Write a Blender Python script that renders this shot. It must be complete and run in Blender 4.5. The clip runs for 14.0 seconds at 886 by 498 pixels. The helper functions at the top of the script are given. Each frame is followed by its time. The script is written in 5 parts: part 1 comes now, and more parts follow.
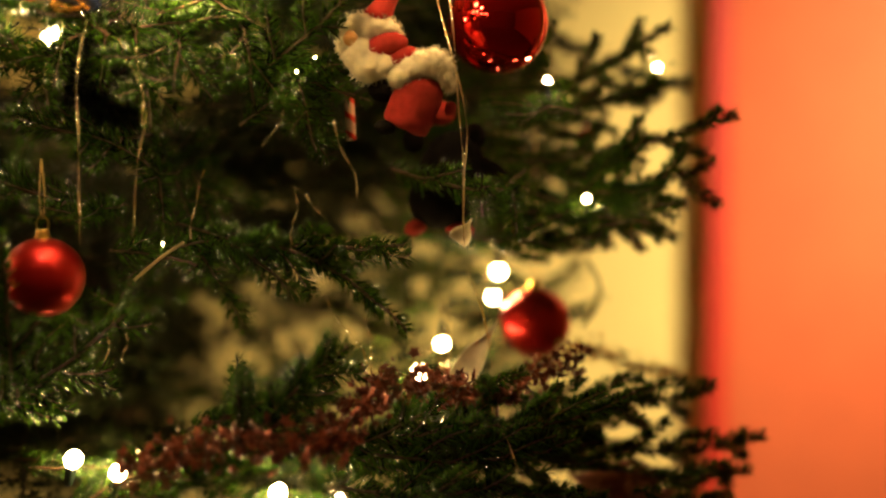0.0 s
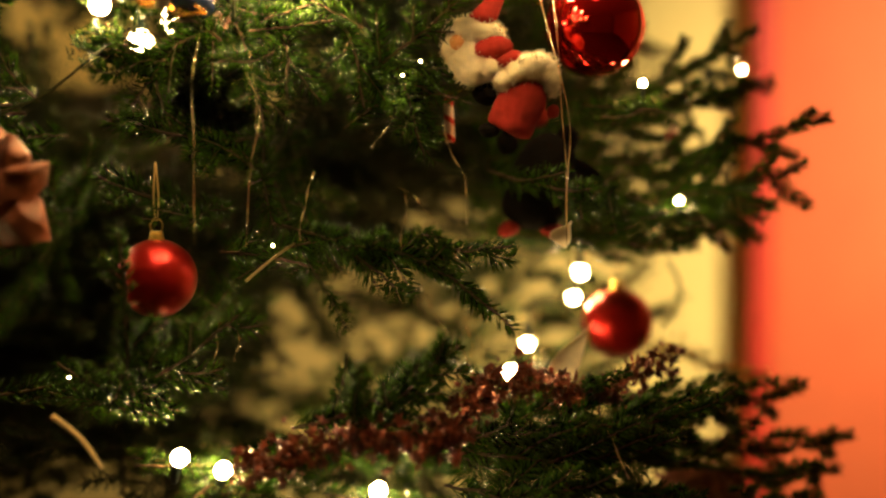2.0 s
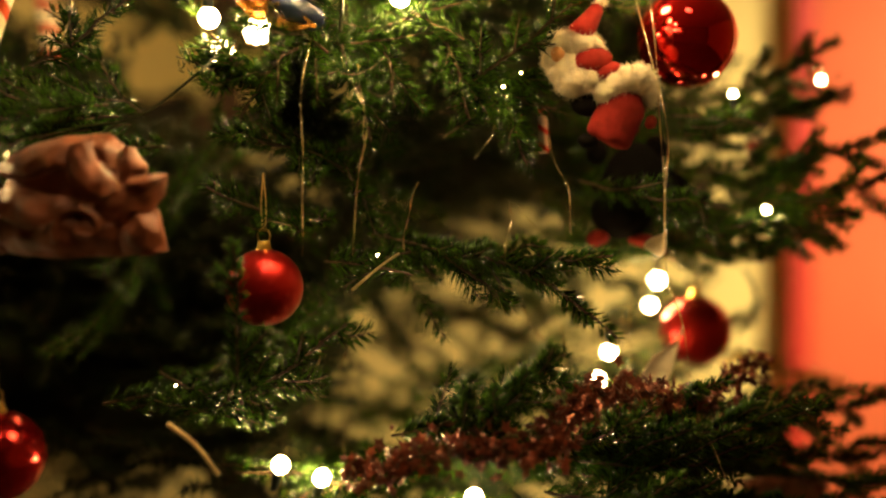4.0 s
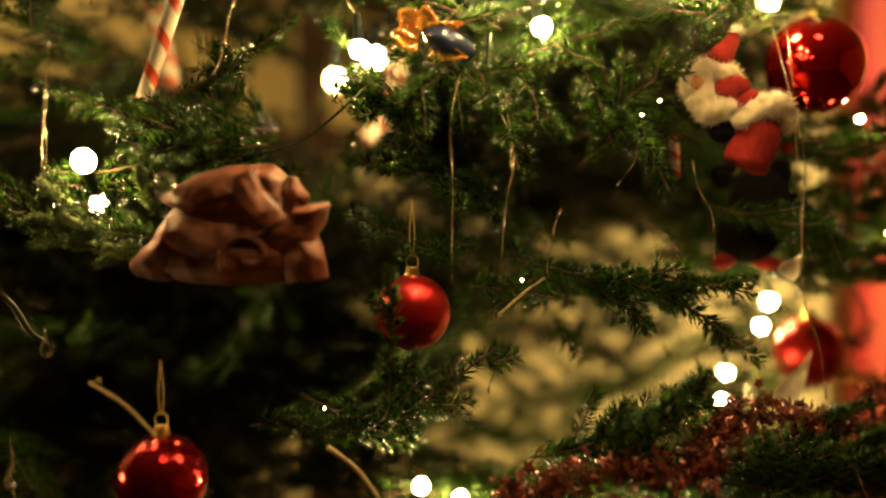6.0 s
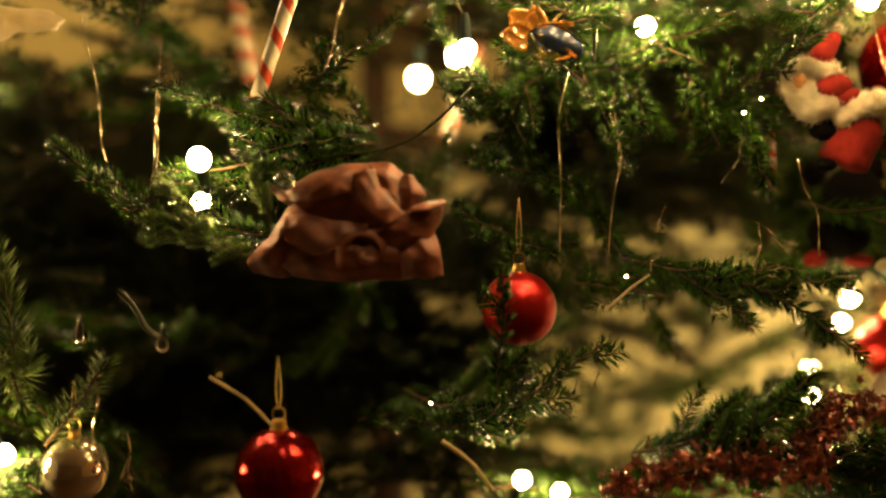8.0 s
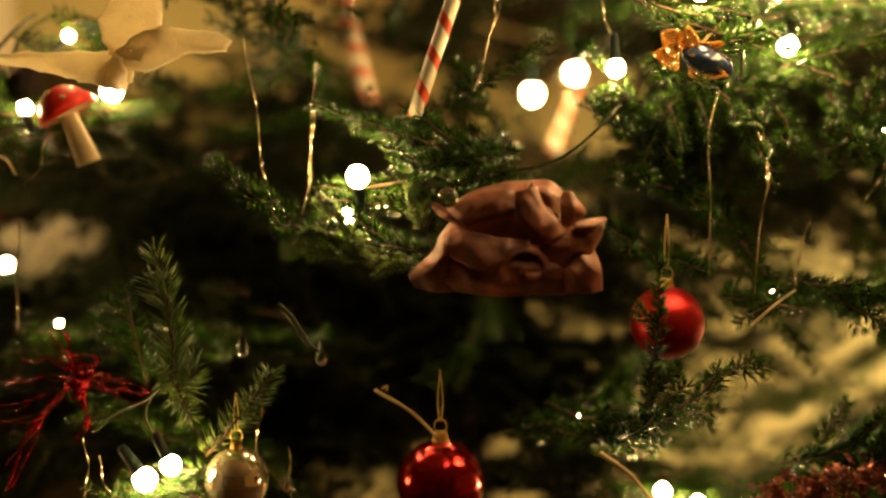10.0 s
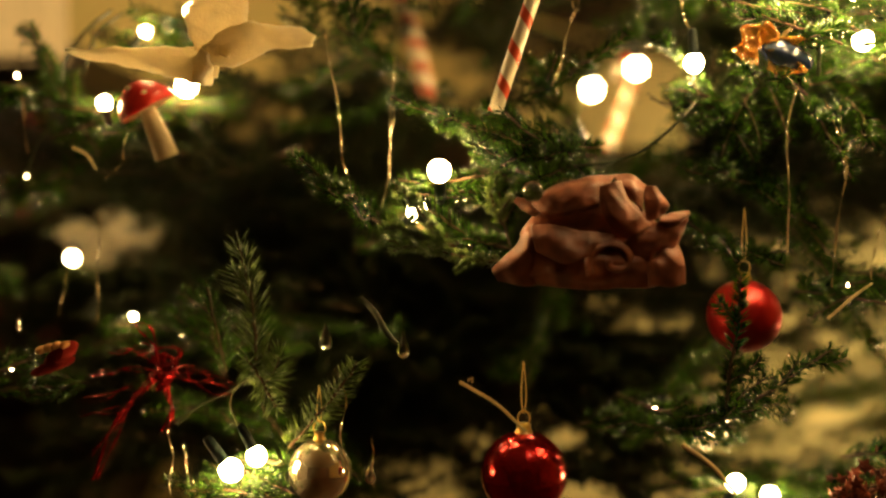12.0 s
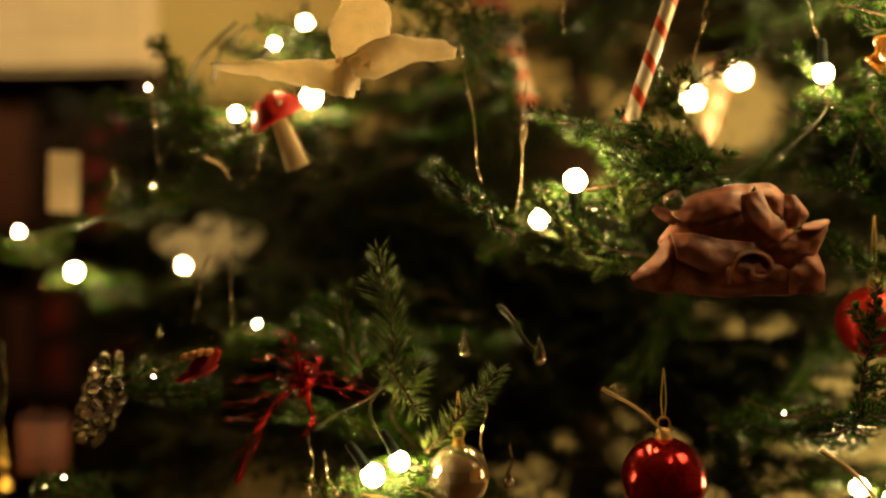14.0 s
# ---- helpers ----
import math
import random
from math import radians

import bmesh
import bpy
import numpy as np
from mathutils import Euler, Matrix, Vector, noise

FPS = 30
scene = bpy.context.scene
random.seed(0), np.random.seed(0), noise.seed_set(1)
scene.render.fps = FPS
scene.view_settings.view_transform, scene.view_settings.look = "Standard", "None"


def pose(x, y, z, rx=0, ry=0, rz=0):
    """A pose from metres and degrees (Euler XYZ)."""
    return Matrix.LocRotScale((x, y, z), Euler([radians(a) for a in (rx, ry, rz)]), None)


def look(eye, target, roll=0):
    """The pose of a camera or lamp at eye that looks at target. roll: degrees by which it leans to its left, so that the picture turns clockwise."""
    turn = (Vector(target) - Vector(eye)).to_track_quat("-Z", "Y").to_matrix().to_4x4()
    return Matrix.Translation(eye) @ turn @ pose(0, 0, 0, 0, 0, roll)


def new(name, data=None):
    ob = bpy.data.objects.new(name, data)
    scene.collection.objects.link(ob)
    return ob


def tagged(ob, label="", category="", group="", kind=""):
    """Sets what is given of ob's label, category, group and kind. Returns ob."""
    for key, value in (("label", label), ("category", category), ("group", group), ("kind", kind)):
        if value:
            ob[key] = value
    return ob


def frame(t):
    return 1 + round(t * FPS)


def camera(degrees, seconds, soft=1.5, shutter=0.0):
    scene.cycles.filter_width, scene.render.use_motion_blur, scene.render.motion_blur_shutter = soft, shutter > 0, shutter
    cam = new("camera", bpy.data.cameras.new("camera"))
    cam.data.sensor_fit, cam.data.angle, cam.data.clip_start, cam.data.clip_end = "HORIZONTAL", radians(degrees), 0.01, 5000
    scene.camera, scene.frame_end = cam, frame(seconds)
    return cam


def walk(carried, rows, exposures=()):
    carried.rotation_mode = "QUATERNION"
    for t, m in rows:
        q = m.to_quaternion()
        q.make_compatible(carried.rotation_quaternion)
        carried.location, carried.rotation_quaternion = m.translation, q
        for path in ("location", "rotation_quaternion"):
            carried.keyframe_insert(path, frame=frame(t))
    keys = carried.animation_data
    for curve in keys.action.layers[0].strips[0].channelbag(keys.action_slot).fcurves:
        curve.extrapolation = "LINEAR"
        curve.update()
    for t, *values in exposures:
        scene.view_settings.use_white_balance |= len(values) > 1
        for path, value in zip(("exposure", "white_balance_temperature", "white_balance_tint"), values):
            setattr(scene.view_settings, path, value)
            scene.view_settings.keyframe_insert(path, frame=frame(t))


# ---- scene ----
cam = camera(50.7, 14.0, soft=2.3)
METRES, EYE, TILT, LEAN, TURN = 0.65, 1.2, -3.0, 0.0, 0.0
ROWS = [
    (0.0, 0.0, 0.0, 0.0, -0.0, 0.0, -0.0),
    (0.5, -0.0272, -0.0035, 0.0033, 0.09, 0.29, 0.02),
    (1.0, -0.054, -0.0075, 0.0054, 0.24, 0.31, 0.01),
    (1.5, -0.0864, -0.011, 0.0037, 0.35, 0.13, 0.01),
    (2.0, -0.1235, -0.0153, 0.003, 0.43, -0.06, -0.01),
    (4.5, -0.2876, -0.0372, 0.0123, 0.8, 0.64, 0.12),
    (5.0, -0.3308, -0.0447, 0.0192, 1.13, 0.99, 0.19),
    (5.5, -0.3649, -0.0492, 0.0204, 1.31, 0.8, 0.2),
    (6.0, -0.4127, -0.0566, 0.0244, 1.56, 1.05, 0.21),
    (6.5, -0.463, -0.065, 0.0241, 1.92, 0.89, 0.18),
    (7.0, -0.4897, -0.0691, 0.0231, 1.97, 0.69, 0.13),
    (9.5, -0.6638, -0.0986, 0.0334, 2.52, 1.25, 0.22),
    (10.0, -0.7205, -0.109, 0.0356, 2.67, 1.29, 0.13),
    (10.5, -0.7487, -0.1133, 0.0326, 2.73, 1.14, 0.04),
    (11.0, -0.7552, -0.1145, 0.0319, 2.73, 1.09, 0.01),
    (11.5, -0.7859, -0.1194, 0.0301, 2.83, 0.93, 0.03),
    (12.0, -0.818, -0.125, 0.0337, 2.96, 0.99, 0.1),
    (12.5, -0.8473, -0.1298, 0.0344, 3.04, 0.95, 0.17),
    (13.0, -0.8841, -0.1359, 0.0317, 3.23, 0.8, 0.2),
    (13.5, -0.9292, -0.144, 0.0307, 3.38, 0.77, 0.19),
    (14.0, -0.9838, -0.1544, 0.0429, 3.49, 1.08, 0.23),
]
walk(cam, [(t, pose(0, 0, EYE, TILT, LEAN, TURN) @ pose(METRES * x, METRES * y, METRES * z, 90 + pitch, roll, yaw)) for t, x, y, z, yaw, pitch, roll in ROWS])
# a wide open lens, set on the front twigs
cam.data.dof.use_dof = True
cam.data.dof.focus_distance = 0.77
cam.data.dof.aperture_fstop = 1.0

# ---- world and lights ----
world = bpy.data.worlds.new("room_dusk")
world.use_nodes = True
world.node_tree.nodes["Background"].inputs[0].default_value = (1.0, 0.75, 0.45, 1)
world.node_tree.nodes["Background"].inputs[1].default_value = 0.001
scene.world = world
scene.view_settings.exposure = 0.0


def area_lamp(name, eye, target, size, watts, colour):
    data = bpy.data.lights.new(name, "AREA")
    data.shape, data.size, data.energy, data.color = "DISK", size, watts, colour
    ob = new(name, data)
    ob.matrix_world = look(eye, target)
    return ob


area_lamp("ceiling_lamp", (2.0, 0.9, 2.42), (0.9, 2.0, 1.15), 0.45, 23.5, (1.0, 0.82, 0.53)).data.spread = radians(61)
# unseen fill, narrowed onto the middle twigs to brighten them
area_lamp("room_fill_lamp", (-0.1, 0.1, 2.42), (-0.17, 0.75, 1.12), 0.3, 0.32, (1.0, 0.7, 0.34)).data.spread = radians(28)


# ---- materials ----
def material(name, colour, rough=0.6, metal=0.0, vary=0.25, scale=40.0, bump=0.1, fine=400.0, per="noise", spec=0.5, sheen=0.0, trans=0.0, sss=0.0, coat=0.0):
    m = bpy.data.materials.new(name)
    m.use_nodes = True
    nt = m.node_tree
    bsdf = nt.nodes["Principled BSDF"]
    bsdf.inputs["Roughness"].default_value = rough
    bsdf.inputs["Metallic"].default_value = metal
    bsdf.inputs["Specular IOR Level"].default_value = spec
    bsdf.inputs["Sheen Weight"].default_value = sheen
    bsdf.inputs["Transmission Weight"].default_value = trans
    bsdf.inputs["Subsurface Weight"].default_value = sss
    bsdf.inputs["Subsurface Radius"].default_value = (1.0, 0.85, 0.6)
    bsdf.inputs["Subsurface Scale"].default_value = 0.004
    bsdf.inputs["Coat Weight"].default_value = coat
    coord = nt.nodes.new("ShaderNodeTexCoord")
    big = nt.nodes.new("ShaderNodeTexNoise")
    big.inputs["Scale"].default_value = scale
    big.inputs["Detail"].default_value = 4
    nt.links.new(coord.outputs["Object"], big.inputs["Vector"])
    small = nt.nodes.new("ShaderNodeTexNoise")
    small.inputs["Scale"].default_value = fine
    nt.links.new(coord.outputs["Object"], small.inputs["Vector"])
    ramp = nt.nodes.new("ShaderNodeMapRange")
    ramp.inputs["From Min"].default_value, ramp.inputs["From Max"].default_value = 0.3, 0.7
    ramp.inputs["To Min"].default_value, ramp.inputs["To Max"].default_value = 1 - vary, 1 + vary
    if per == "island":
        geo = nt.nodes.new("ShaderNodeNewGeometry")
        ramp.inputs["From Min"].default_value, ramp.inputs["From Max"].default_value = 0, 1
        nt.links.new(geo.outputs["Random Per Island"], ramp.inputs["Value"])
    else:
        nt.links.new(big.outputs["Fac"], ramp.inputs["Value"])
    mul = nt.nodes.new("ShaderNodeVectorMath")
    mul.operation = "SCALE"
    mul.inputs[0].default_value = colour
    nt.links.new(ramp.outputs["Result"], mul.inputs["Scale"])
    nt.links.new(mul.outputs["Vector"], bsdf.inputs["Base Color"])
    if bump:
        bmp = nt.nodes.new("ShaderNodeBump")
        bmp.inputs["Strength"].default_value = bump
        bmp.inputs["Distance"].default_value = 0.002
        nt.links.new(small.outputs["Fac"], bmp.inputs["Height"])
        nt.links.new(bmp.outputs["Normal"], bsdf.inputs["Normal"])
    return m


def glow(name, colour, strength):
    m = bpy.data.materials.new(name)
    m.use_nodes = True
    nt = m.node_tree
    bsdf = nt.nodes["Principled BSDF"]
    bsdf.inputs["Base Color"].default_value = (*colour, 1)
    bsdf.inputs["Emission Color"].default_value = (*colour, 1)
    bsdf.inputs["Emission Strength"].default_value = strength
    return m


def striped(name, first, second, pitch):
    """Two colours wound round local z."""
    m = material(name, first, 0.25, coat=0.4, bump=0.02)
    nt = m.node_tree
    coord = nt.nodes.new("ShaderNodeTexCoord")
    sep = nt.nodes.new("ShaderNodeSeparateXYZ")
    nt.links.new(coord.outputs["Object"], sep.inputs[0])
    ang = nt.nodes.new("ShaderNodeMath")
    ang.operation = "ARCTAN2"
    nt.links.new(sep.outputs[1], ang.inputs[0])
    nt.links.new(sep.outputs[0], ang.inputs[1])
    wind = nt.nodes.new("ShaderNodeMath")
    wind.operation = "MULTIPLY_ADD"
    wind.inputs[1].default_value = 2 * math.pi / pitch
    nt.links.new(sep.outputs[2], wind.inputs[0])
    nt.links.new(ang.outputs[0], wind.inputs[2])
    wave = nt.nodes.new("ShaderNodeMath")
    wave.operation = "SINE"
    nt.links.new(wind.outputs[0], wave.inputs[0])
    step = nt.nodes.new("ShaderNodeMapRange")
    step.inputs["From Min"].default_value, step.inputs["From Max"].default_value = 0.35, 0.6
    nt.links.new(wave.outputs[0], step.inputs["Value"])
    mix = nt.nodes.new("ShaderNodeMix")
    mix.data_type = "RGBA"
    mix.inputs["A"].default_value, mix.inputs["B"].default_value = (*first, 1), (*second, 1)
    nt.links.new(step.outputs["Result"], mix.inputs["Factor"])
    nt.links.new(mix.outputs["Result"], nt.nodes["Principled BSDF"].inputs["Base Color"])
    return m


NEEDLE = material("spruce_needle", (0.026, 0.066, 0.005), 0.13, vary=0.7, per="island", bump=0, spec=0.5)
# the same needles with shade put into the colour, for the deep tree
NEEDLE_SHADED = material("spruce_needle_shaded", (0.012, 0.019, 0.004), 0.5, vary=0.5, per="island", bump=0, spec=0.1)
# pale young needles; also for limbs that read as lit, light in the colour
NEEDLE_YOUNG_LIT = material("young_lit_spruce_needle", (0.075, 0.125, 0.016), 0.3, vary=0.4, per="island", bump=0, spec=0.5)
BARK = material("twig_bark", (0.07, 0.036, 0.014), 0.8, bump=0.5, scale=120)
WALL = material("yellow_wall_paint", (0.9, 0.69, 0.22), 0.75, vary=0.05, scale=3, bump=0.15, fine=150)
ORANGE = material("orange_door_paint", (0.63, 0.115, 0.028), 0.8, vary=0.06, scale=8, bump=0.3, fine=300)
ORANGE_DARK = material("red_edge_paint", (0.62, 0.035, 0.012), 0.6, vary=0.1, bump=0.1)
# unseen walls, ceiling and floor, kept dark to cut the light they bounce
DIM_WALL = material("dark_unlit_wall", (0.16, 0.1, 0.06), 0.8, vary=0.08, scale=3)
CEILING = material("ceiling_plaster", (0.42, 0.34, 0.24), 0.9, vary=0.05, scale=4)
FLOOR = material("oak_floor", (0.11, 0.06, 0.03), 0.5, vary=0.3, scale=9)
RED_SATIN = material("red_satin_lacquer", (0.46, 0.014, 0.012), 0.32, metal=0.75, vary=0.12, bump=0.03, coat=0.25)
RED_MIRROR = material("red_mirror_lacquer", (0.6, 0.012, 0.01), 0.07, metal=0.95, vary=0.05, bump=0, coat=0.3)
RED_GLITTER = material("red_glitter_lacquer", (0.4, 0.01, 0.01), 0.13, metal=0.85, vary=0.3, scale=250, bump=0.3, fine=230, coat=0.3)
GOLD = material("gold_cap_metal", (0.85, 0.55, 0.16), 0.28, metal=1.0, vary=0.1, bump=0.1)
SILVER = material("pale_mirror_glass", (0.9, 0.8, 0.55), 0.12, metal=0.85, vary=0.08, bump=0)
TINSEL = material("tinsel_foil", (0.95, 0.8, 0.54), 0.2, metal=0.9, vary=0.3, scale=90, bump=0.6, fine=700)
THREAD = material("gold_thread", (0.7, 0.48, 0.16), 0.4, metal=0.4, bump=0)
STRAW = material("straw_stem", (0.55, 0.4, 0.17), 0.6, vary=0.2, bump=0.2)
CABLE = material("green_cable_plastic", (0.035, 0.042, 0.018), 0.25, bump=0)
SOCKET = material("socket_plastic", (0.012, 0.024, 0.02), 0.45, bump=0)
BULB = glow("warm_bulb", (1.0, 0.65, 0.25), 228.0)


# ---- mesh helpers ----
def part(name, bm, mat, parent=None, label="", smooth=True):
    """Links a bmesh as one mesh object, under a thing or a part."""
    me = bpy.data.meshes.new(name)
    bm.to_mesh(me)
    bm.free()
    for m in mat if isinstance(mat, (list, tuple)) else [mat]:
        me.materials.append(m)
    if smooth:
        me.shade_smooth()
    ob = new(name, me)
    ob.parent = parent
    if label:
        ob["label"] = label
    return ob


def array_part(name, verts, faces, mat, parent=None):
    """Links arrays of points and triangles as one mesh object."""
    me = bpy.data.meshes.new(name)
    me.vertices.add(len(verts))
    me.vertices.foreach_set("co", np.ascontiguousarray(verts, dtype=np.float32).ravel())
    me.loops.add(len(faces) * 3)
    me.loops.foreach_set("vertex_index", np.ascontiguousarray(faces, dtype=np.int32).ravel())
    me.polygons.add(len(faces))
    me.polygons.foreach_set("loop_start", np.arange(0, len(faces) * 3, 3, dtype=np.int32))
    me.update(calc_edges=True)
    me.materials.append(mat)
    ob = new(name, me)
    ob.parent = parent
    return ob


def empty(name, label="", category="", group="", at=(0, 0, 0)):
    ob = new(name)
    ob.location = at
    ob.empty_display_size = 0.02
    return tagged(ob, label, category, group)


def box(x0, y0, z0, x1, y1, z1, bevel=0.0):
    bm = bmesh.new()
    bmesh.ops.create_cube(bm, size=1, matrix=Matrix.LocRotScale(((x0 + x1) / 2, (y0 + y1) / 2, (z0 + z1) / 2), None, (x1 - x0, y1 - y0, z1 - z0)))
    if bevel:
        bmesh.ops.bevel(bm, geom=bm.edges[:], offset=bevel, segments=2, affect="EDGES", profile=0.5)
    return bm


def lathe(profile, sides=24, bm=None, m=Matrix()):
    """A body turned round local z from (radius, height) pairs."""
    bm = bm or bmesh.new()
    rings = []
    for r, z in profile:
        if r < 1e-6:
            rings.append([bm.verts.new(m @ Vector((0, 0, z)))])
        else:
            rings.append([bm.verts.new(m @ Vector((r * math.cos(2 * math.pi * k / sides), r * math.sin(2 * math.pi * k / sides), z))) for k in range(sides)])
    for a, b in zip(rings, rings[1:]):
        for k in range(sides):
            q = [a[k % len(a)], a[(k + 1) % len(a)], b[(k + 1) % len(b)], b[k % len(b)]]
            q = list(dict.fromkeys(q))
            if len(q) > 2:
                bm.faces.new(q)
    return bm


def ball_profile(r, squash=1.0, n=14, flat=0.0):
    return [(r * math.sin(math.pi * k / n) if 0 < k < n else 0.0, -r * squash * math.cos(math.pi * k / n)) for k in range(n + 1)]


def tube(points, r0, r1=None, sides=6, bm=None):
    """A round rod through points, tapering from r0 to r1."""
    bm = bm or bmesh.new()
    r1 = r0 if r1 is None else r1
    pts = [Vector(p) for p in points]
    rings = []
    side = Vector((0.31, 0.95, 0.1))
    for i, p in enumerate(pts):
        t = (pts[min(i + 1, len(pts) - 1)] - pts[max(i - 1, 0)]).normalized()
        u = t.cross(side).normalized()
        v = t.cross(u)
        r = r0 + (r1 - r0) * i / max(1, len(pts) - 1)
        rings.append([bm.verts.new(p + r * (math.cos(2 * math.pi * k / sides) * u + math.sin(2 * math.pi * k / sides) * v)) for k in range(sides)])
    for a, b in zip(rings, rings[1:]):
        for k in range(sides):
            bm.faces.new((a[k], a[(k + 1) % sides], b[(k + 1) % sides], b[k]))
    bm.faces.new(rings[0][::-1])
    bm.faces.new(rings[-1])
    return bm


def bend(points, n=24):
    """A smooth line through a few points."""
    p = [Vector(q) for q in points]
    p = [p[0] * 2 - p[1]] + p + [p[-1] * 2 - p[-2]]
    out = []
    segs = len(p) - 3
    per = max(2, n // segs)
    for i in range(segs):
        a, b, c, d = p[i:i + 4]
        for k in range(per + (i == segs - 1)):
            s = k / per
            out.append(0.5 * (2 * b + (c - a) * s + (2 * a - 5 * b + 4 * c - d) * s * s + (3 * b - a - 3 * c + d) * s ** 3))
    return out


def slab(fn, nu, nv, thick, bm=None, slot=0):
    """A thin body over the surface fn(u, v), u and v from 0 to 1."""
    bm = bm or bmesh.new()
    grid = [[Vector(fn(i / nu, j / nv)) for j in range(nv + 1)] for i in range(nu + 1)]
    layers = []
    for sgn in (0.5, -0.5):
        rows = []
        for i in range(nu + 1):
            row = []
            for j in range(nv + 1):
                du = grid[min(i + 1, nu)][j] - grid[max(i - 1, 0)][j]
                dv = grid[i][min(j + 1, nv)] - grid[i][max(j - 1, 0)]
                nrm = du.cross(dv)
                nrm = nrm.normalized() if nrm.length > 1e-12 else Vector((0, 0, 1))
                row.append(bm.verts.new(grid[i][j] + nrm * thick * sgn))
            rows.append(row)
        layers.append(rows)
    made = []
    for rows, flip in zip(layers, (False, True)):
        for i in range(nu):
            for j in range(nv):
                q = [rows[i][j], rows[i + 1][j], rows[i + 1][j + 1], rows[i][j + 1]]
                made.append(bm.faces.new(q[::-1] if flip else q))
    rim = [(i, 0) for i in range(nu)] + [(nu, j) for j in range(nv)] + [(i, nv) for i in range(nu, 0, -1)] + [(0, j) for j in range(nv, 0, -1)]
    for (a, b), (c, d) in zip(rim, rim[1:] + rim[:1]):
        made.append(bm.faces.new((layers[0][c][d], layers[0][a][b], layers[1][a][b], layers[1][c][d])))
    for f in made:
        f.material_index = slot
    return bm


# ---- the room ----
X0, X1, Y0, Y1, H = -3.2, 2.6, -2.6, 2.05, 2.5
tagged(part("floor", box(X0, Y0, -0.1, X1, Y1, 0), FLOOR, smooth=False), "brown oak floor of the room", "floor", kind="structure")
tagged(part("ceiling", box(X0 - 0.1, Y0 - 0.1, H, X1 + 0.1, Y1 + 0.1, H + 0.1), CEILING, smooth=False), "pale plastered ceiling", "ceiling", kind="structure")
tagged(part("wall_north", box(X0, Y1, 0, X1, Y1 + 0.1, H), WALL, smooth=False), "yellow painted wall behind the tree", "wall", kind="structure")
tagged(part("wall_south", box(X0, Y0 - 0.1, 0, X1, Y0, H), DIM_WALL, smooth=False), "plain unseen wall, dark to cut bounced light", "wall", kind="structure")
tagged(part("wall_west", box(X0 - 0.1, Y0, 0, X0, Y1, H), DIM_WALL, smooth=False), "plain unseen wall, dark to cut bounced light", "wall", kind="structure")
tagged(part("wall_east", box(X1, Y0, 0, X1 + 0.1, Y1, H), WALL, smooth=False), "plain yellow wall", "wall", kind="structure")

# the orange door, its darker red frame towards the tree
DX = (0.5727, 1.98, 1.0962)[0]
door = empty("door_1", "orange painted door in a red frame", "door", at=(DX, 2.003, 0))
door["kind"] = "structure"


def door_leaf():
    part("door_frame", box(0, 0.0, 0, 0.04, 0.045, 2.1, 0.004), ORANGE_DARK, door, "dark red door frame", smooth=False)
    part("leaf", box(0.043, 0.01, 0.01, 0.95, 0.045, 2.07, 0.004), ORANGE, door, smooth=False)
    part("kick_plate", box(0.045, -0.012, 0.012, 0.948, 0.008, 0.18, 0.003), ORANGE_DARK, door, smooth=False)


door_leaf()


# ---- the spruce ----
rng = np.random.default_rng(7)


def unit(a):
    return a / np.maximum(np.linalg.norm(a, axis=-1, keepdims=True), 1e-9)


CLEAR = []  # bulbs and ornaments that push the needles aside: middle and half sizes


def free(points):
    keep = np.ones(len(points), bool)
    for mid, half in CLEAR:
        keep &= (((points - mid) / half) ** 2).sum(1) > 1
    return keep


def needle_arrays(path, count, length, width, lean=0.8):
    """Needles all round a twig's path, pointing forwards."""
    seg = np.linalg.norm(np.diff(path, axis=0), axis=1)
    cum = np.concatenate(([0], np.cumsum(seg)))
    s = np.sort(rng.uniform(0, 1, count)) * cum[-1]
    k = np.clip(np.searchsorted(cum, s) - 1, 0, len(seg) - 1)
    f = ((s - cum[k]) / seg[k])[:, None]
    base = path[k] * (1 - f) + path[k + 1] * f
    tan = unit(path[k + 1] - path[k])
    u = unit(np.cross(tan, np.array([0.13, 0.21, 0.97])))
    v = np.cross(tan, u)
    a = rng.uniform(0, 2 * np.pi, count)[:, None]
    out = np.cos(a) * u + np.sin(a) * v
    ln = lean * rng.uniform(0.85, 1.2, count)[:, None]
    way = unit(tan * ln + out + np.array([0, 0, 0.12]) + rng.normal(0, 0.05, (count, 3)))
    L = length * rng.uniform(0.8, 1.08, count)[:, None] * np.clip(1.25 - 0.6 * (s / cum[-1])[:, None], 0.6, 1)
    w1 = unit(np.cross(way, out + 0.3 * tan)) * width
    w2 = np.cross(way, w1)
    mid = base + way * L * 0.45
    tip = base + way * L
    keep = free(mid) & free(tip)
    base, mid, tip, w1, w2 = base[keep], mid[keep], tip[keep], w1[keep], w2[keep]
    verts = np.stack((base, mid + w1, mid - 0.5 * w1 + 0.87 * w2, mid - 0.5 * w1 - 0.87 * w2, tip), 1).reshape(-1, 3)
    tri = np.array([[0, 2, 1], [0, 3, 2], [0, 1, 3], [1, 2, 4], [2, 3, 4], [3, 1, 4]])
    faces = (tri[None] + 5 * np.arange(len(tip))[:, None, None]).reshape(-1, 3)
    return verts, faces


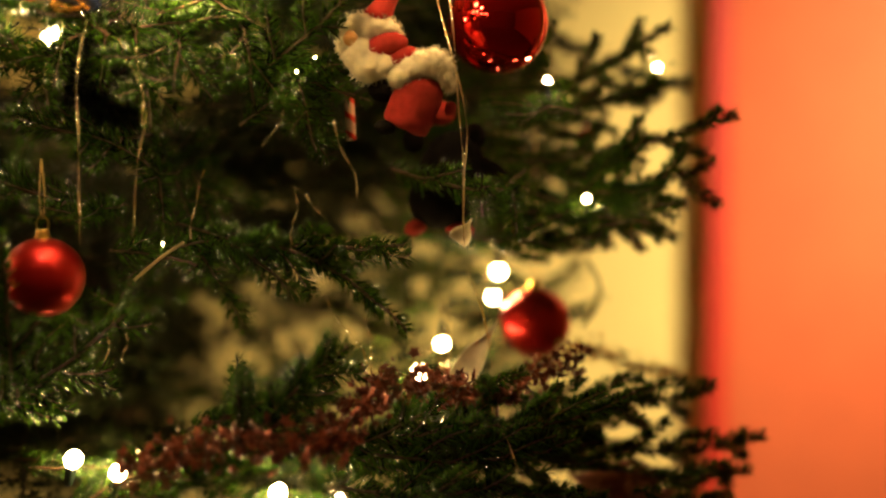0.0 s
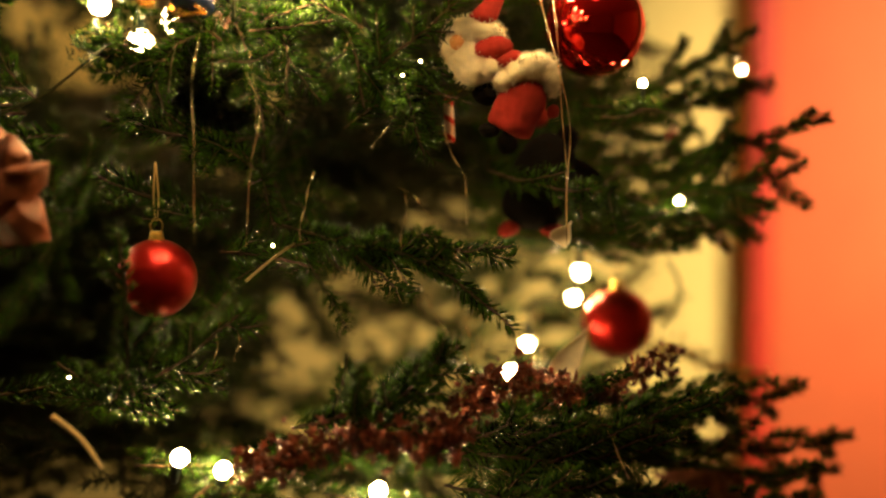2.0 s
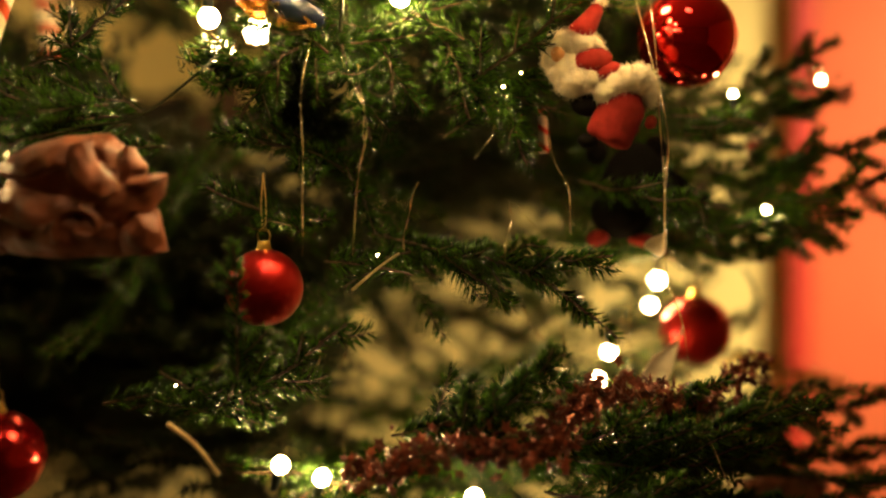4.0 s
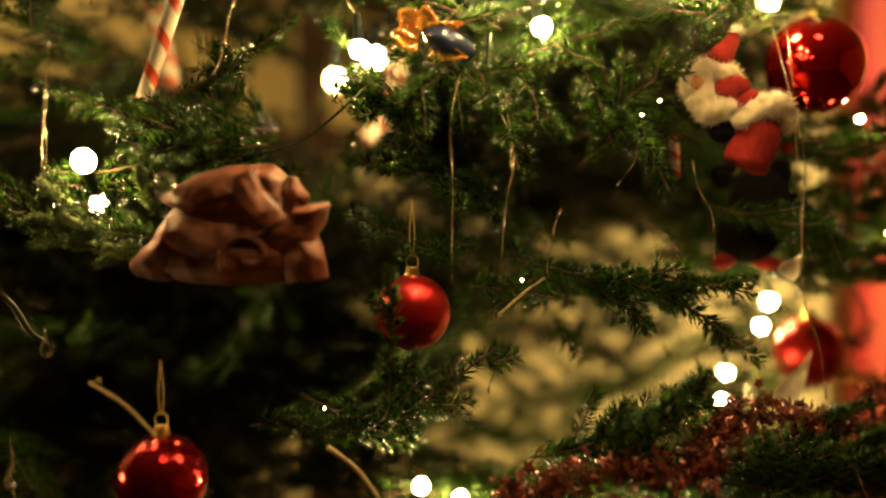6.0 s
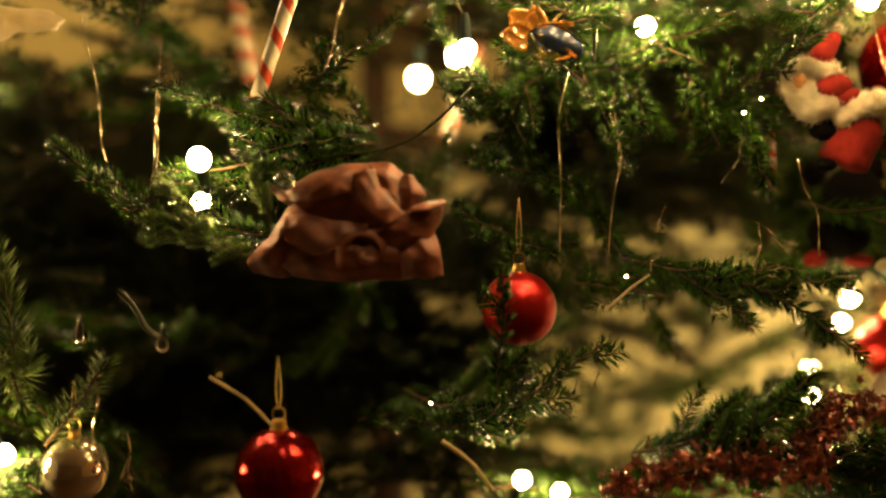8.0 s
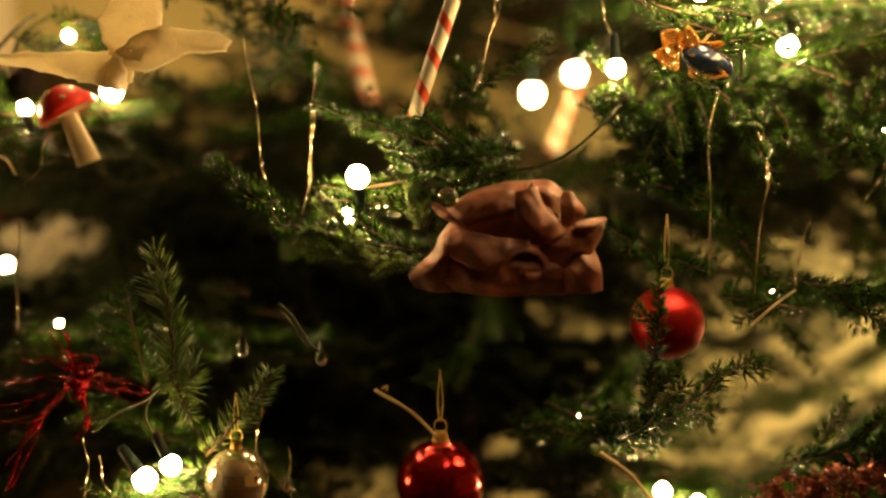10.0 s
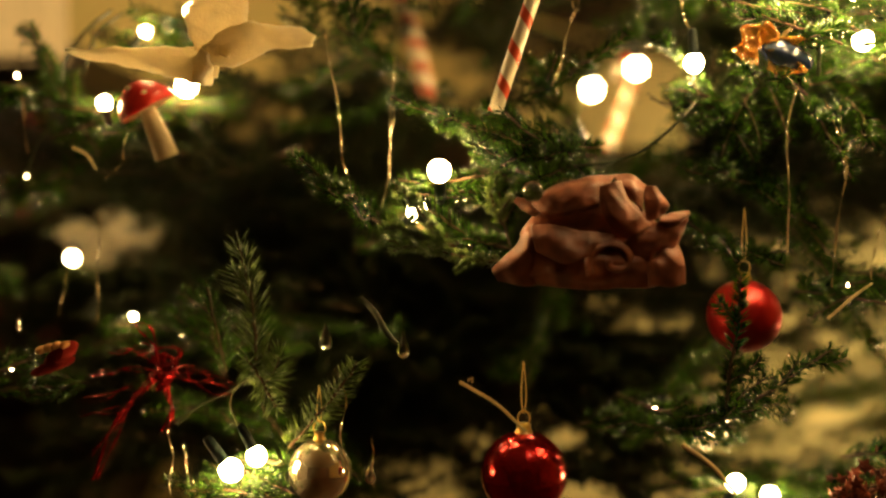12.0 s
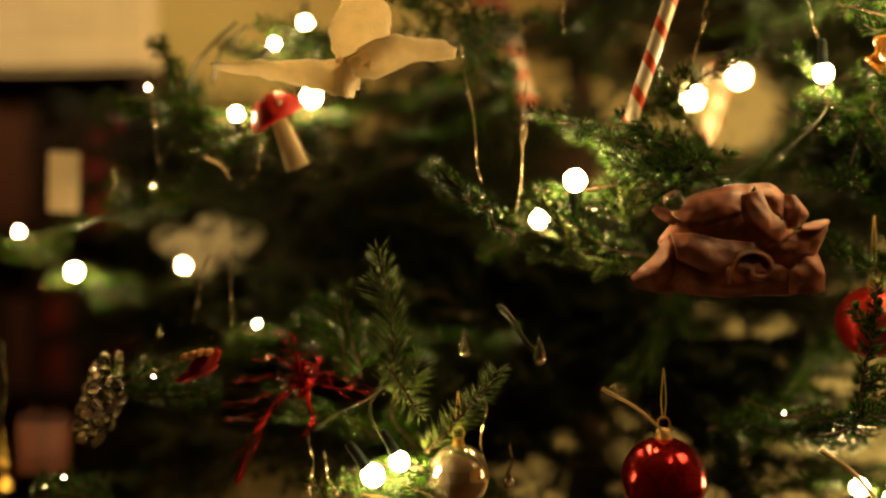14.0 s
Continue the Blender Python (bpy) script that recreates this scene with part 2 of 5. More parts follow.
def far_needles(path, count, length, width, lean=0.8):
    """Simpler needles, for the inside of the tree."""
    v, _ = needle_arrays(path, count, length, width, lean)
    v = v.reshape(-1, 5, 3)
    v[:, 1:4] += 0.9 * (v[:, :1] - v[:, 1:4].mean(1, keepdims=True))
    tri = np.array([[0, 1, 3], [1, 2, 3], [2, 0, 3]])
    return v[:, 1:].reshape(-1, 3), (tri[None] + 4 * np.arange(len(v))[:, None, None]).reshape(-1, 3)


def rod_arrays(path, r0, r1, sides=5):
    n = len(path)
    tan = unit(np.gradient(path, axis=0))
    u = unit(np.cross(tan, np.array([0.31, 0.25, 0.9])))
    v = np.cross(tan, u)
    r = np.linspace(r0, r1, n)[:, None, None]
    a = np.arange(sides) * 2 * np.pi / sides
    ring = path[:, None] + r * (np.cos(a)[None, :, None] * u[:, None] + np.sin(a)[None, :, None] * v[:, None])
    i, k = np.meshgrid(np.arange(n - 1), np.arange(sides), indexing="ij")
    i, k = i.ravel(), k.ravel()
    a0, a1 = i * sides + k, i * sides + (k + 1) % sides
    return ring.reshape(-1, 3), np.concatenate((np.stack((a0, a1, a1 + sides), 1), np.stack((a0, a1 + sides, a0 + sides), 1)))


def gather(items):
    vs, fs, n = [], [], 0
    for v, f in items:
        vs.append(v)
        fs.append(f + n)
        n += len(v)
    return np.concatenate(vs), np.concatenate(fs)


def arc(a, b, sag, n=9):
    """A line from a to b that hangs by sag, with a slight wander."""
    s = np.linspace(0, 1, n)[:, None]
    p = a * (1 - s) + b * s
    p[:, 2] -= sag * 4 * (s * (1 - s))[:, 0]
    size = np.linalg.norm(b - a)
    wob = np.cumsum(rng.normal(0, 0.008 * size, (n, 3)), axis=0)
    return p + wob - s * wob[-1]


tree = empty("christmas_tree", "dense green spruce with hung ornaments and lit bulbs", "christmas tree", at=(0, 0, 0))
TRUNK = np.array([-0.5, 1.42, 0.0])


def within(p):
    """Whether p lies where bulbs or ornaments push the twigs aside."""
    return any(np.sum(((p - mid) / half) ** 2) < 1 for mid, half in CLEAR)


def branch(base, tip, sag=0.02, twigs=9, reach=0.10, tilt=0.0, first=0.25, near=True, per_m=1500, thick=0.0035, length=0.0155, hang=0.02, lean=0.8, fine=None, bright=False):
    """One limb with flat sprays of side twigs, needles on all of them."""
    base, tip = np.array(base, float), np.array(tip, float)
    main = arc(base, tip, sag, 11)
    size = np.linalg.norm(tip - base)
    wood, green = [], []
    shut = np.flatnonzero(~free(main))
    runs = [q[~np.isin(q, shut)] for q in np.split(np.arange(len(main)), shut)]
    run = max(runs, key=len)  # the longest stretch that stays clear of bulbs and ornaments
    if len(run) < 2:
        run = np.arange(len(main) - 2, len(main))
    wood.append(rod_arrays(main[run], thick + (0.0011 - thick) * run[0] / 10, thick + (0.0011 - thick) * run[-1] / 10))
    leaf = needle_arrays if (near if fine is None else fine) else far_needles
    width = 0.00078 if near else 0.0011
    start = int(len(main) * first * 0.6)
    green.append(leaf(main[start:], int(per_m * size * (1 - first * 0.6)), length, width, lean))
    ax = unit(tip - base)
    flat = unit(np.cross(ax, [0.001, 0, 1]))
    up = np.cross(flat, ax)
    flat = flat * math.cos(tilt) + up * math.sin(tilt)
    for k in range(twigs):
        s = first + (0.93 - first) * (k + rng.uniform(0.1, 0.9)) / twigs
        i = s * (len(main) - 1)
        j = min(int(i), len(main) - 2)
        p = main[j] + (main[j + 1] - main[j]) * (i - j)
        sgn = 1 if k % 2 else -1
        way = unit(ax * rng.uniform(0.75, 1.0) + sgn * flat * rng.uniform(0.75, 1.0) + rng.normal(0, 0.1, 3))
        L = reach * (1.15 - s) * rng.uniform(0.75, 1.25) + 0.012
        end = p + way * L
        end[2] -= hang * rng.uniform(-0.3, 1.2) * L / 0.1
        path = arc(p, end, rng.uniform(-0.1, 0.15) * L, 6)
        if run[0] <= i <= run[-1] and not within(path[1]) and not within(path[3]):
            wood.append(rod_arrays(path, 0.001, 0.0006, 4))
        green.append(leaf(path, max(6, int(per_m * L)), length * 0.95, width, lean))
        if L > 0.075:
            for q in range(2):
                f = 0.35 + 0.3 * q
                p2 = path[int(f * 5)]
                w2 = unit(way + (1 if q % 2 else -1) * np.cross(way, up) * rng.uniform(0.6, 1.0) + rng.normal(0, 0.2, 3))
                l2 = L * rng.uniform(0.3, 0.5)
                pth = arc(p2, p2 + w2 * l2, 0.0, 4)
                if run[0] <= i <= run[-1] and not within(path[1]) and not within(path[3]) and not within(pth[1]):
                    wood.append(rod_arrays(pth, 0.0008, 0.0005, 4))
                green.append(leaf(pth, max(5, int(per_m * l2)), length * 0.9, width, lean))
    ob = array_part("branch", *gather(wood), BARK, tree)
    # far limbs take the needles coloured as if in shade
    nd = array_part("needles", *gather(green), NEEDLE_YOUNG_LIT if bright else NEEDLE if near else NEEDLE_SHADED, ob)
    nd["kind"] = "stuff"
    return ob


array_part("trunk", *rod_arrays(np.array([TRUNK + (0, 0, z) + (0.01 * math.sin(3 * z), 0, 0) for z in np.linspace(0.02, 2.2, 14)]), 0.045, 0.012, 12), BARK, tree)

# ---- string lights ----
STRUNG = []


def make_bulb(at, r=0.0085, down=(0.1, 0.2, -1.0), sock=True):
    """A small frosted globe in a dark socket."""
    thing = empty("string_light", "small warm white globe bulb glowing in a dark socket", "light bulb", "string lights", at)
    thing.rotation_euler = Vector(down).to_track_quat("Z", "Y").to_euler()
    part("bulb", lathe([(r * 0.55, -r * 0.9)] + [p for p in ball_profile(r, 1.05, 20) if p[1] > -r * 0.85], 36), BULB, thing)
    if sock:
        part("socket", lathe([(0, -r * 3.6), (r * 0.3, -r * 3.6), (r * 0.45, -r * 3.2), (r * 0.55, -r * 1.0), (r * 0.7, -r * 0.85), (0, -r * 0.8)], 12), SOCKET, thing, "dark green plastic socket")
    CLEAR.append((np.array(at) + np.array([0, -0.035, 0]), np.array([r + 0.009, r + 0.052, r + 0.008])))
    STRUNG.append((at, r))
    return thing


make_bulb((-0.3576, 0.738, 1.3566), 0.0082, (0.05, 0, -1))
make_bulb((-0.2056, 0.763, 1.3783), 0.0085, (0.3, 0, -1))
make_bulb((-0.0223, 0.875, 1.0376), 0.0068, (0, 0, 1))
make_bulb((-0.001, 0.94, 1.055), 0.0065, (0, 0, -1))
make_bulb((0.0589, 0.99, 1.1247), 0.007, (0, 0, -1))
make_bulb((0.0534, 1.0, 1.0963), 0.006, (0, 0, -1))
make_bulb((0.0932, 0.84, 1.3064), 0.0035, (0, 0, 1))
make_bulb((0.1319, 0.86, 1.2007), 0.0035, (0, 0, 1))
make_bulb((-0.5751, 0.705, 1.2641), 0.0095, (0, -0.6, 0.7))
make_bulb((-0.6014, 0.8, 1.2312), 0.008, (0.6, -0.3, 0.5))
make_bulb((-0.3104, 0.775, 0.9823), 0.0075, (0.2, -0.2, 0.6))
make_bulb((-0.2763, 0.785, 0.9684), 0.0075, (0.2, -0.2, 0.6))
make_bulb((-0.7241, 0.67, 1.0306), 0.0082, (0.4, -0.1, -0.7))
make_bulb((-0.747, 0.675, 1.0174), 0.0095, (0.5, -0.1, -0.6))
make_bulb((-0.8824, 0.757, 1.3305), 0.0065, (0, -0.3, 0.7))
make_bulb((-0.8206, 0.8, 1.3506), 0.0095, (-0.4, 0, -0.7))
make_bulb((-0.8509, 0.777, 1.398), 0.0055, (0.5, 0, 0.5))
make_bulb((-1.0684, 0.82, 1.1814), 0.008, (0, -0.4, 0.7))
make_bulb((-0.9702, 0.77, 1.3581), 0.0018, (0, 0, -1))
make_bulb((-1.1415, 0.85, 1.2219), 0.0045, (0, 0, 1))
make_bulb((-0.9939, 0.93, 1.1817), 0.006, (0, -0.4, 0.7))
make_bulb((-0.8795, 0.81, 1.1298), 0.003, (0, -0.4, 0.7))
make_bulb((-0.4153, 1.01, 1.3714), 0.0108, (0, 0, -1))
make_bulb((-0.3693, 0.98, 1.3903), 0.0108, (0, 0, -1))
make_bulb((-0.1433, 0.8, 0.9462), 0.0075, (0, -0.3, 0.7))
make_bulb((-0.8466, 0.9, 1.4433), 0.006, (0, 0, -1))
make_bulb((0.2157, 0.95, 1.3331), 0.0035, (0, 0, 1))
# a hidden bulb added low down to light the deep limbs
make_bulb((-0.1484, 0.95, 0.8812), 0.008, (0, 0, 1))
# more of the same string, added unseen higher up to light the twigs
for at in ((-0.2923, 0.71, 1.4146), (-0.2345, 0.7, 1.407), (-0.1774, 0.71, 1.4156), (-0.1202, 0.71, 1.4085), (-0.057, 0.74, 1.4249), (-0.7487, 0.74, 1.461), (-0.0019, 0.8, 1.4065)):
    make_bulb(at, 0.0085, (0.1, 0.1, -1))
# rows added before the skin, out of view, to light the front twigs
for at in ((-0.24, 0.6, 1.4), (-0.2, 0.61, 1.405), (-0.16, 0.6, 1.4), (-0.12, 0.61, 1.405), (-0.07, 0.6, 1.4), (-0.34, 0.67, 1.44), (-0.26, 0.655, 1.435), (-0.2, 0.66, 1.44), (-0.14, 0.655, 1.435), (-0.08, 0.66, 1.44)):
    make_bulb(at, 0.0085, (0.1, 0.1, -1))
# added lower down, unseen, to light the gap and the low twigs
make_bulb((-0.22, 1.02, 0.835), 0.0085, (0, 0.1, 1))
make_bulb((-0.06, 1.05, 0.835), 0.0085, (0, 0.1, 1))
make_bulb((-1.1062, 0.8, 0.9229), 0.0085, (0, -0.1, 1))
make_bulb((-0.1219, 1.05, 0.8539), 0.009, (0, 0.1, 1))
# glints of the tinsel, set as tiny glowing bulbs
for at in ((-0.1195, 0.77, 1.3047), (-0.1046, 0.77, 1.3161), (-0.2235, 0.745, 1.165), (-0.9436, 0.7, 1.0956), (-1.0356, 0.72, 1.0002), (-0.9789, 0.8, 1.266), (-0.3894, 0.74, 1.058)):
    make_bulb(at, 0.0009, (0.1, -0.3, 0.8))


def clear(at, rx, ry, rz):
    CLEAR.append((np.array(at), np.array([rx, ry, rz])))


# room for the ornaments
clear((-0.3884, 0.84, 1.3511), 0.022, 0.13, 0.02)
clear((-0.415, 0.86, 1.3524), 0.025, 0.13, 0.022)
clear((0.159, 0.87, 0.9271), 0.05, 0.09, 0.022)
clear((-0.9445, 0.87, 1.1966), 0.062, 0.14, 0.042)
clear((-0.4188, 0.88, 1.3646), 0.045, 0.12, 0.035)
clear((-0.3831, 0.88, 1.3677), 0.035, 0.12, 0.02)
clear((-0.3147, 0.735, 1.1393), 0.033, 0.033, 0.033)
clear((-0.5058, 0.675, 1.0165), 0.036, 0.05, 0.036)
clear((0.045, 0.82, 1.3529), 0.045, 0.06, 0.045)
clear((0.094, 0.96, 1.0738), 0.04, 0.06, 0.04)
clear((-0.674, 0.68, 1.0164), 0.027, 0.04, 0.027)
clear((-0.4538, 0.68, 1.2122), 0.085, 0.05, 0.042)
clear((-0.7519, 0.67, 1.3703), 0.085, 0.035, 0.03)
clear((-0.7986, 0.67, 1.3619), 0.07, 0.035, 0.014)
clear((-0.042, 0.765, 1.3142), 0.038, 0.04, 0.055)
clear((-0.8351, 0.74, 1.3213), 0.028, 0.03, 0.03)
clear((-0.2997, 0.715, 1.3646), 0.032, 0.03, 0.018)
clear((-0.8061, 0.68, 1.0947), 0.03, 0.03, 0.025)
clear((-0.6, 1.0, 1.41), 0.03, 0.12, 0.05)
clear((-0.58, 0.9, 1.39), 0.028, 0.12, 0.04)
clear((-0.6, 0.84, 1.375), 0.026, 0.13, 0.05)
clear((-0.53, 0.83, 1.37), 0.03, 0.08, 0.045)
clear((-0.57, 0.93, 1.385), 0.03, 0.08, 0.045)
clear((0.0, 0.83, 1.275), 0.022, 0.07, 0.02)
clear((-0.022, 0.83, 1.175), 0.015, 0.06, 0.012)
clear((0.016, 0.83, 1.175), 0.018, 0.06, 0.012)
# a way through to the wall beside two bulbs, and a dark hollow low in the tree
clear((-0.4149, 0.75, 1.3102), 0.042, 0.06, 0.034)
clear((-0.4051, 0.82, 1.3289), 0.046, 0.07, 0.034)
clear((-0.3868, 0.95, 1.3437), 0.06, 0.1, 0.055)
clear((-0.36, 1.1, 1.36), 0.08, 0.13, 0.065)
clear((-0.32, 1.3, 1.38), 0.1, 0.17, 0.075)
clear((-0.27, 1.55, 1.41), 0.125, 0.22, 0.09)
clear((-0.21, 1.8, 1.44), 0.15, 0.22, 0.1)
clear((-0.435, 0.9, 1.335), 0.055, 0.1, 0.05)
clear((-0.48, 1.1, 1.36), 0.06, 0.13, 0.055)
clear((-0.55, 1.32, 1.39), 0.07, 0.17, 0.06)
clear((-0.6747, 0.8, 1.1414), 0.055, 0.075, 0.042)


# twigs that carry the bulbs
for at, r in STRUNG:
    for k in range(3):
        mid = np.array(at) + np.array([rng.normal(0, 0.014), rng.uniform(0.012, 0.03), -r - rng.uniform(0.0, 0.022)])
        way = unit(np.array([rng.choice((-1, 1)) * rng.uniform(0.5, 1), rng.uniform(-0.05, 0.4), rng.uniform(-0.25, 0.45)]))
        branch(mid - way * 0.05, mid + way * rng.uniform(0.02, 0.045), 0.0, 1, 0.03, rng.uniform(-0.6, 0.6), first=0.02, near=at[1] < 0.9, per_m=1700, length=0.018, thick=0.0011, lean=0.75)

# twigs in front, told apart one by one
def twig(base, tip, sag, twigs, reach, tilt):
    if tip[0] > 0.14:  # the outer limbs: thick brushes of short needles
        branch(base, tip, sag, max(3, twigs // 2), reach * 1.1, tilt, first=0.06, thick=0.0022, near=True, per_m=3300, length=0.0165, hang=0.01, lean=0.9)
        return
    branch(base, tip, sag, max(2, twigs // 2), reach * 1.05, tilt, first=0.06, thick=0.0014, near=True, per_m=1950, length=0.019, hang=0.01, lean=0.75)


branch((-0.1841, 0.78, 1.1615), (-0.0284, 0.735, 1.0974), -0.022, 3, 0.05, 0.9, first=0.15, thick=0.0018, per_m=3000, length=0.019, hang=0.0, lean=0.8)
branch((-0.2234, 0.8, 1.1703), (-0.0309, 0.745, 1.1642), 0.004, 7, 0.08, 0.4, first=0.1, thick=0.0018, per_m=2600, length=0.019, hang=0.005, lean=0.85)
twig((-0.2333, 0.8, 1.1804), (-0.1254, 0.74, 1.1313), -0.01, 10, 0.07, 0.8)
branch((-0.2045, 0.75, 1.0163), (-0.0735, 0.715, 1.0879), 0.008, 6, 0.07, 0.5, first=0.1, thick=0.0018, per_m=3400, length=0.02, hang=0.0, lean=0.75)
twig((-0.1767, 0.74, 1.0), (-0.108, 0.7, 1.0602), 0.006, 10, 0.06, 0.7)
twig((0.0664, 0.95, 1.2367), (0.2619, 0.845, 1.2757), 0.012, 12, 0.055, 0.7)
twig((0.0837, 0.95, 1.2024), (0.2475, 0.86, 1.2348), 0.012, 14, 0.075, 1.0)
twig((0.096, 0.96, 1.2313), (0.2158, 0.88, 1.1821), -0.01, 12, 0.075, 0.8)
twig((0.0329, 0.98, 1.3082), (0.221, 0.92, 1.3682), 0.015, 14, 0.075, 0.9)
twig((0.0438, 0.96, 1.2945), (0.2083, 0.9, 1.3101), 0.01, 12, 0.06, 0.4)
twig((0.0312, 0.92, 1.1635), (0.1564, 0.88, 1.1693), 0.004, 12, 0.05, 0.3)
twig((0.02, 0.92, 1.1968), (0.1454, 0.86, 1.1908), 0.004, 12, 0.06, 0.3)
twig((0.04, 0.86, 0.987), (0.3046, 0.88, 0.9766), 0.014, 18, 0.07, 0.8)
twig((0.0399, 0.86, 1.0188), (0.2499, 0.87, 1.0221), 0.012, 16, 0.07, 0.7)
twig((0.0288, 0.84, 0.9711), (0.2884, 0.87, 0.9457), 0.01, 18, 0.07, 0.6)
twig((-0.0401, 0.78, 1.0068), (0.1688, 0.8, 1.0364), 0.016, 18, 0.08, 0.8)
twig((-0.067, 0.76, 0.9929), (0.1031, 0.78, 0.9923), 0.012, 16, 0.08, 0.8)
twig((-0.1041, 0.76, 1.0024), (0.0353, 0.76, 1.0258), 0.012, 14, 0.08, 0.6)
twig((0.0078, 0.8, 0.9522), (0.267, 0.86, 0.9272), 0.012, 16, 0.08, 0.6)
twig((-0.0858, 0.76, 0.9646), (0.054, 0.76, 0.9693), 0.012, 14, 0.08, 0.6)
twig((-0.2165, 0.78, 1.0068), (-0.0852, 0.76, 1.0679), 0.01, 12, 0.06, 0.8)
# the paler twigs here have bulb light put into their needle colour
branch((-0.732, 0.712, 1.0747), (-0.7426, 0.69, 1.2046), 0.0, 2, 0.05, 0.2, first=0.02, thick=0.0016, per_m=1500, length=0.029, lean=0.85, bright=True)
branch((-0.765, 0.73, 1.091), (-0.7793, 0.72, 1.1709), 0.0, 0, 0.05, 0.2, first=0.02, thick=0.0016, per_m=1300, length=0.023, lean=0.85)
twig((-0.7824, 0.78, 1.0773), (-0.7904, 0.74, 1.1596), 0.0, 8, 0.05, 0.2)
branch((-0.7047, 0.7, 1.0292), (-0.6413, 0.675, 1.1075), 0.006, 0, 0.03, 0.3, first=0.02, thick=0.0014, per_m=2300, length=0.023, lean=0.6, bright=True)
branch((-0.74, 0.7, 1.1056), (-0.7074, 0.67, 1.0713), -0.004, 0, 0.03, 0.3, first=0.02, thick=0.0014, per_m=2300, length=0.023, lean=0.6, bright=True)
twig((-0.6247, 0.76, 1.2139), (-0.6925, 0.7, 1.2761), 0.004, 8, 0.045, 0.3)
twig((-0.5028, 0.74, 1.1942), (-0.6033, 0.72, 1.2456), 0.006, 6, 0.04, 0.4)
twig((-0.5154, 0.75, 1.1988), (-0.5276, 0.73, 1.2586), 0.0, 2, 0.02, 0.4)
twig((-0.438, 0.76, 1.2809), (-0.6156, 0.71, 1.3273), 0.01, 12, 0.06, 0.3)
twig((-0.4369, 0.78, 1.2745), (-0.5643, 0.72, 1.31), 0.01, 12, 0.07, 0.5)
twig((-0.448, 0.76, 1.2884), (-0.5203, 0.7, 1.3121), 0.01, 9, 0.06, 0.5)
branch((-0.332, 0.72, 1.0467), (-0.3294, 0.69, 1.1767), 0.0, 2, 0.03, 0.2, first=0.02, thick=0.0016, per_m=2800, length=0.017, lean=0.75)
twig((-0.3879, 0.76, 1.0322), (-0.2461, 0.72, 1.1117), 0.012, 14, 0.06, 0.6)
twig((-0.4163, 0.78, 1.0636), (-0.3122, 0.72, 1.0564), 0.01, 12, 0.06, 0.6)
twig((-0.9113, 0.82, 1.2885), (-0.9569, 0.77, 1.4028), 0.004, 8, 0.045, 0.2)
twig((-0.9528, 0.84, 1.267), (-0.9322, 0.8, 1.3643), 0.004, 8, 0.05, 0.3)
twig((-0.7886, 0.84, 1.4016), (-0.8487, 0.78, 1.4133), 0.004, 8, 0.05, 0.3)
twig((-0.5405, 0.8, 1.3235), (-0.4151, 0.74, 1.3833), 0.01, 6, 0.03, 0.4)
twig((-0.3441, 0.76, 1.3223), (-0.3858, 0.735, 1.3796), 0.0, 5, 0.035, 0.4)
twig((-0.2617, 0.74, 1.3288), (-0.3229, 0.71, 1.344), -0.01, 6, 0.035, 0.3)
twig((-0.173, 0.8, 1.3047), (-0.0659, 0.74, 1.3669), 0.012, 12, 0.055, 0.5)
twig((-0.2227, 0.8, 1.3447), (-0.2085, 0.73, 1.2836), -0.01, 9, 0.06, 0.6)
twig((-0.2625, 0.8, 1.3499), (-0.2269, 0.73, 1.2564), -0.012, 9, 0.06, 0.6)
twig((-0.173, 0.8, 1.3542), (-0.1485, 0.74, 1.275), -0.012, 9, 0.06, 0.6)
twig((-0.1333, 0.8, 1.3341), (-0.1009, 0.75, 1.2382), -0.012, 10, 0.06, 0.6)
twig((-0.2724, 0.8, 1.3549), (-0.3337, 0.74, 1.2761), -0.012, 10, 0.06, 0.6)
twig((-0.3026, 0.8, 1.3205), (-0.3844, 0.74, 1.3272), 0.01, 10, 0.055, 0.4)
twig((-0.2748, 0.82, 1.1952), (-0.3622, 0.74, 1.2206), 0.008, 10, 0.06, 0.4)
twig((-0.2539, 0.82, 1.2565), (-0.3431, 0.74, 1.2669), 0.008, 10, 0.06, 0.4)
twig((-0.4334, 0.8, 1.2865), (-0.4976, 0.8, 1.3765), 0.008, 10, 0.06, 0.4)
twig((-0.4086, 0.8, 1.2563), (-0.5395, 0.74, 1.2773), 0.008, 12, 0.07, 0.6)

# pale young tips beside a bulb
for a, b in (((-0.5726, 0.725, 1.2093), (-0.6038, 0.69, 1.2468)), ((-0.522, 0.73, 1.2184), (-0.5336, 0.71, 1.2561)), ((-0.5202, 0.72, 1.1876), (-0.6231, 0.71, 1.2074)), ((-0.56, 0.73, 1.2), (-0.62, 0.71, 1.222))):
    branch(a, b, 0.004, 3, 0.03, 0.4, first=0.05, thick=0.0016, per_m=4200, length=0.011, hang=0.0, lean=0.9, bright=True)
twig((-0.632, 0.75, 1.2279), (-0.6989, 0.715, 1.2768), 0.0, 2, 0.03, 0.3)

# the dense outer edge, behind the front twigs
for z in (1.37, 1.33, 1.29, 1.26, 1.23, 1.2, 0.995, 0.965, 0.94):
    branch((-0.06, 1.06, z - 0.03), (rng.uniform(0.09, 0.16), rng.uniform(0.93, 1.0), z + rng.uniform(-0.01, 0.02)), 0.01, 9, 0.09, rng.uniform(0.3, 0.9), first=0.08, near=True, fine=False, per_m=1500, thick=0.003, length=0.017)

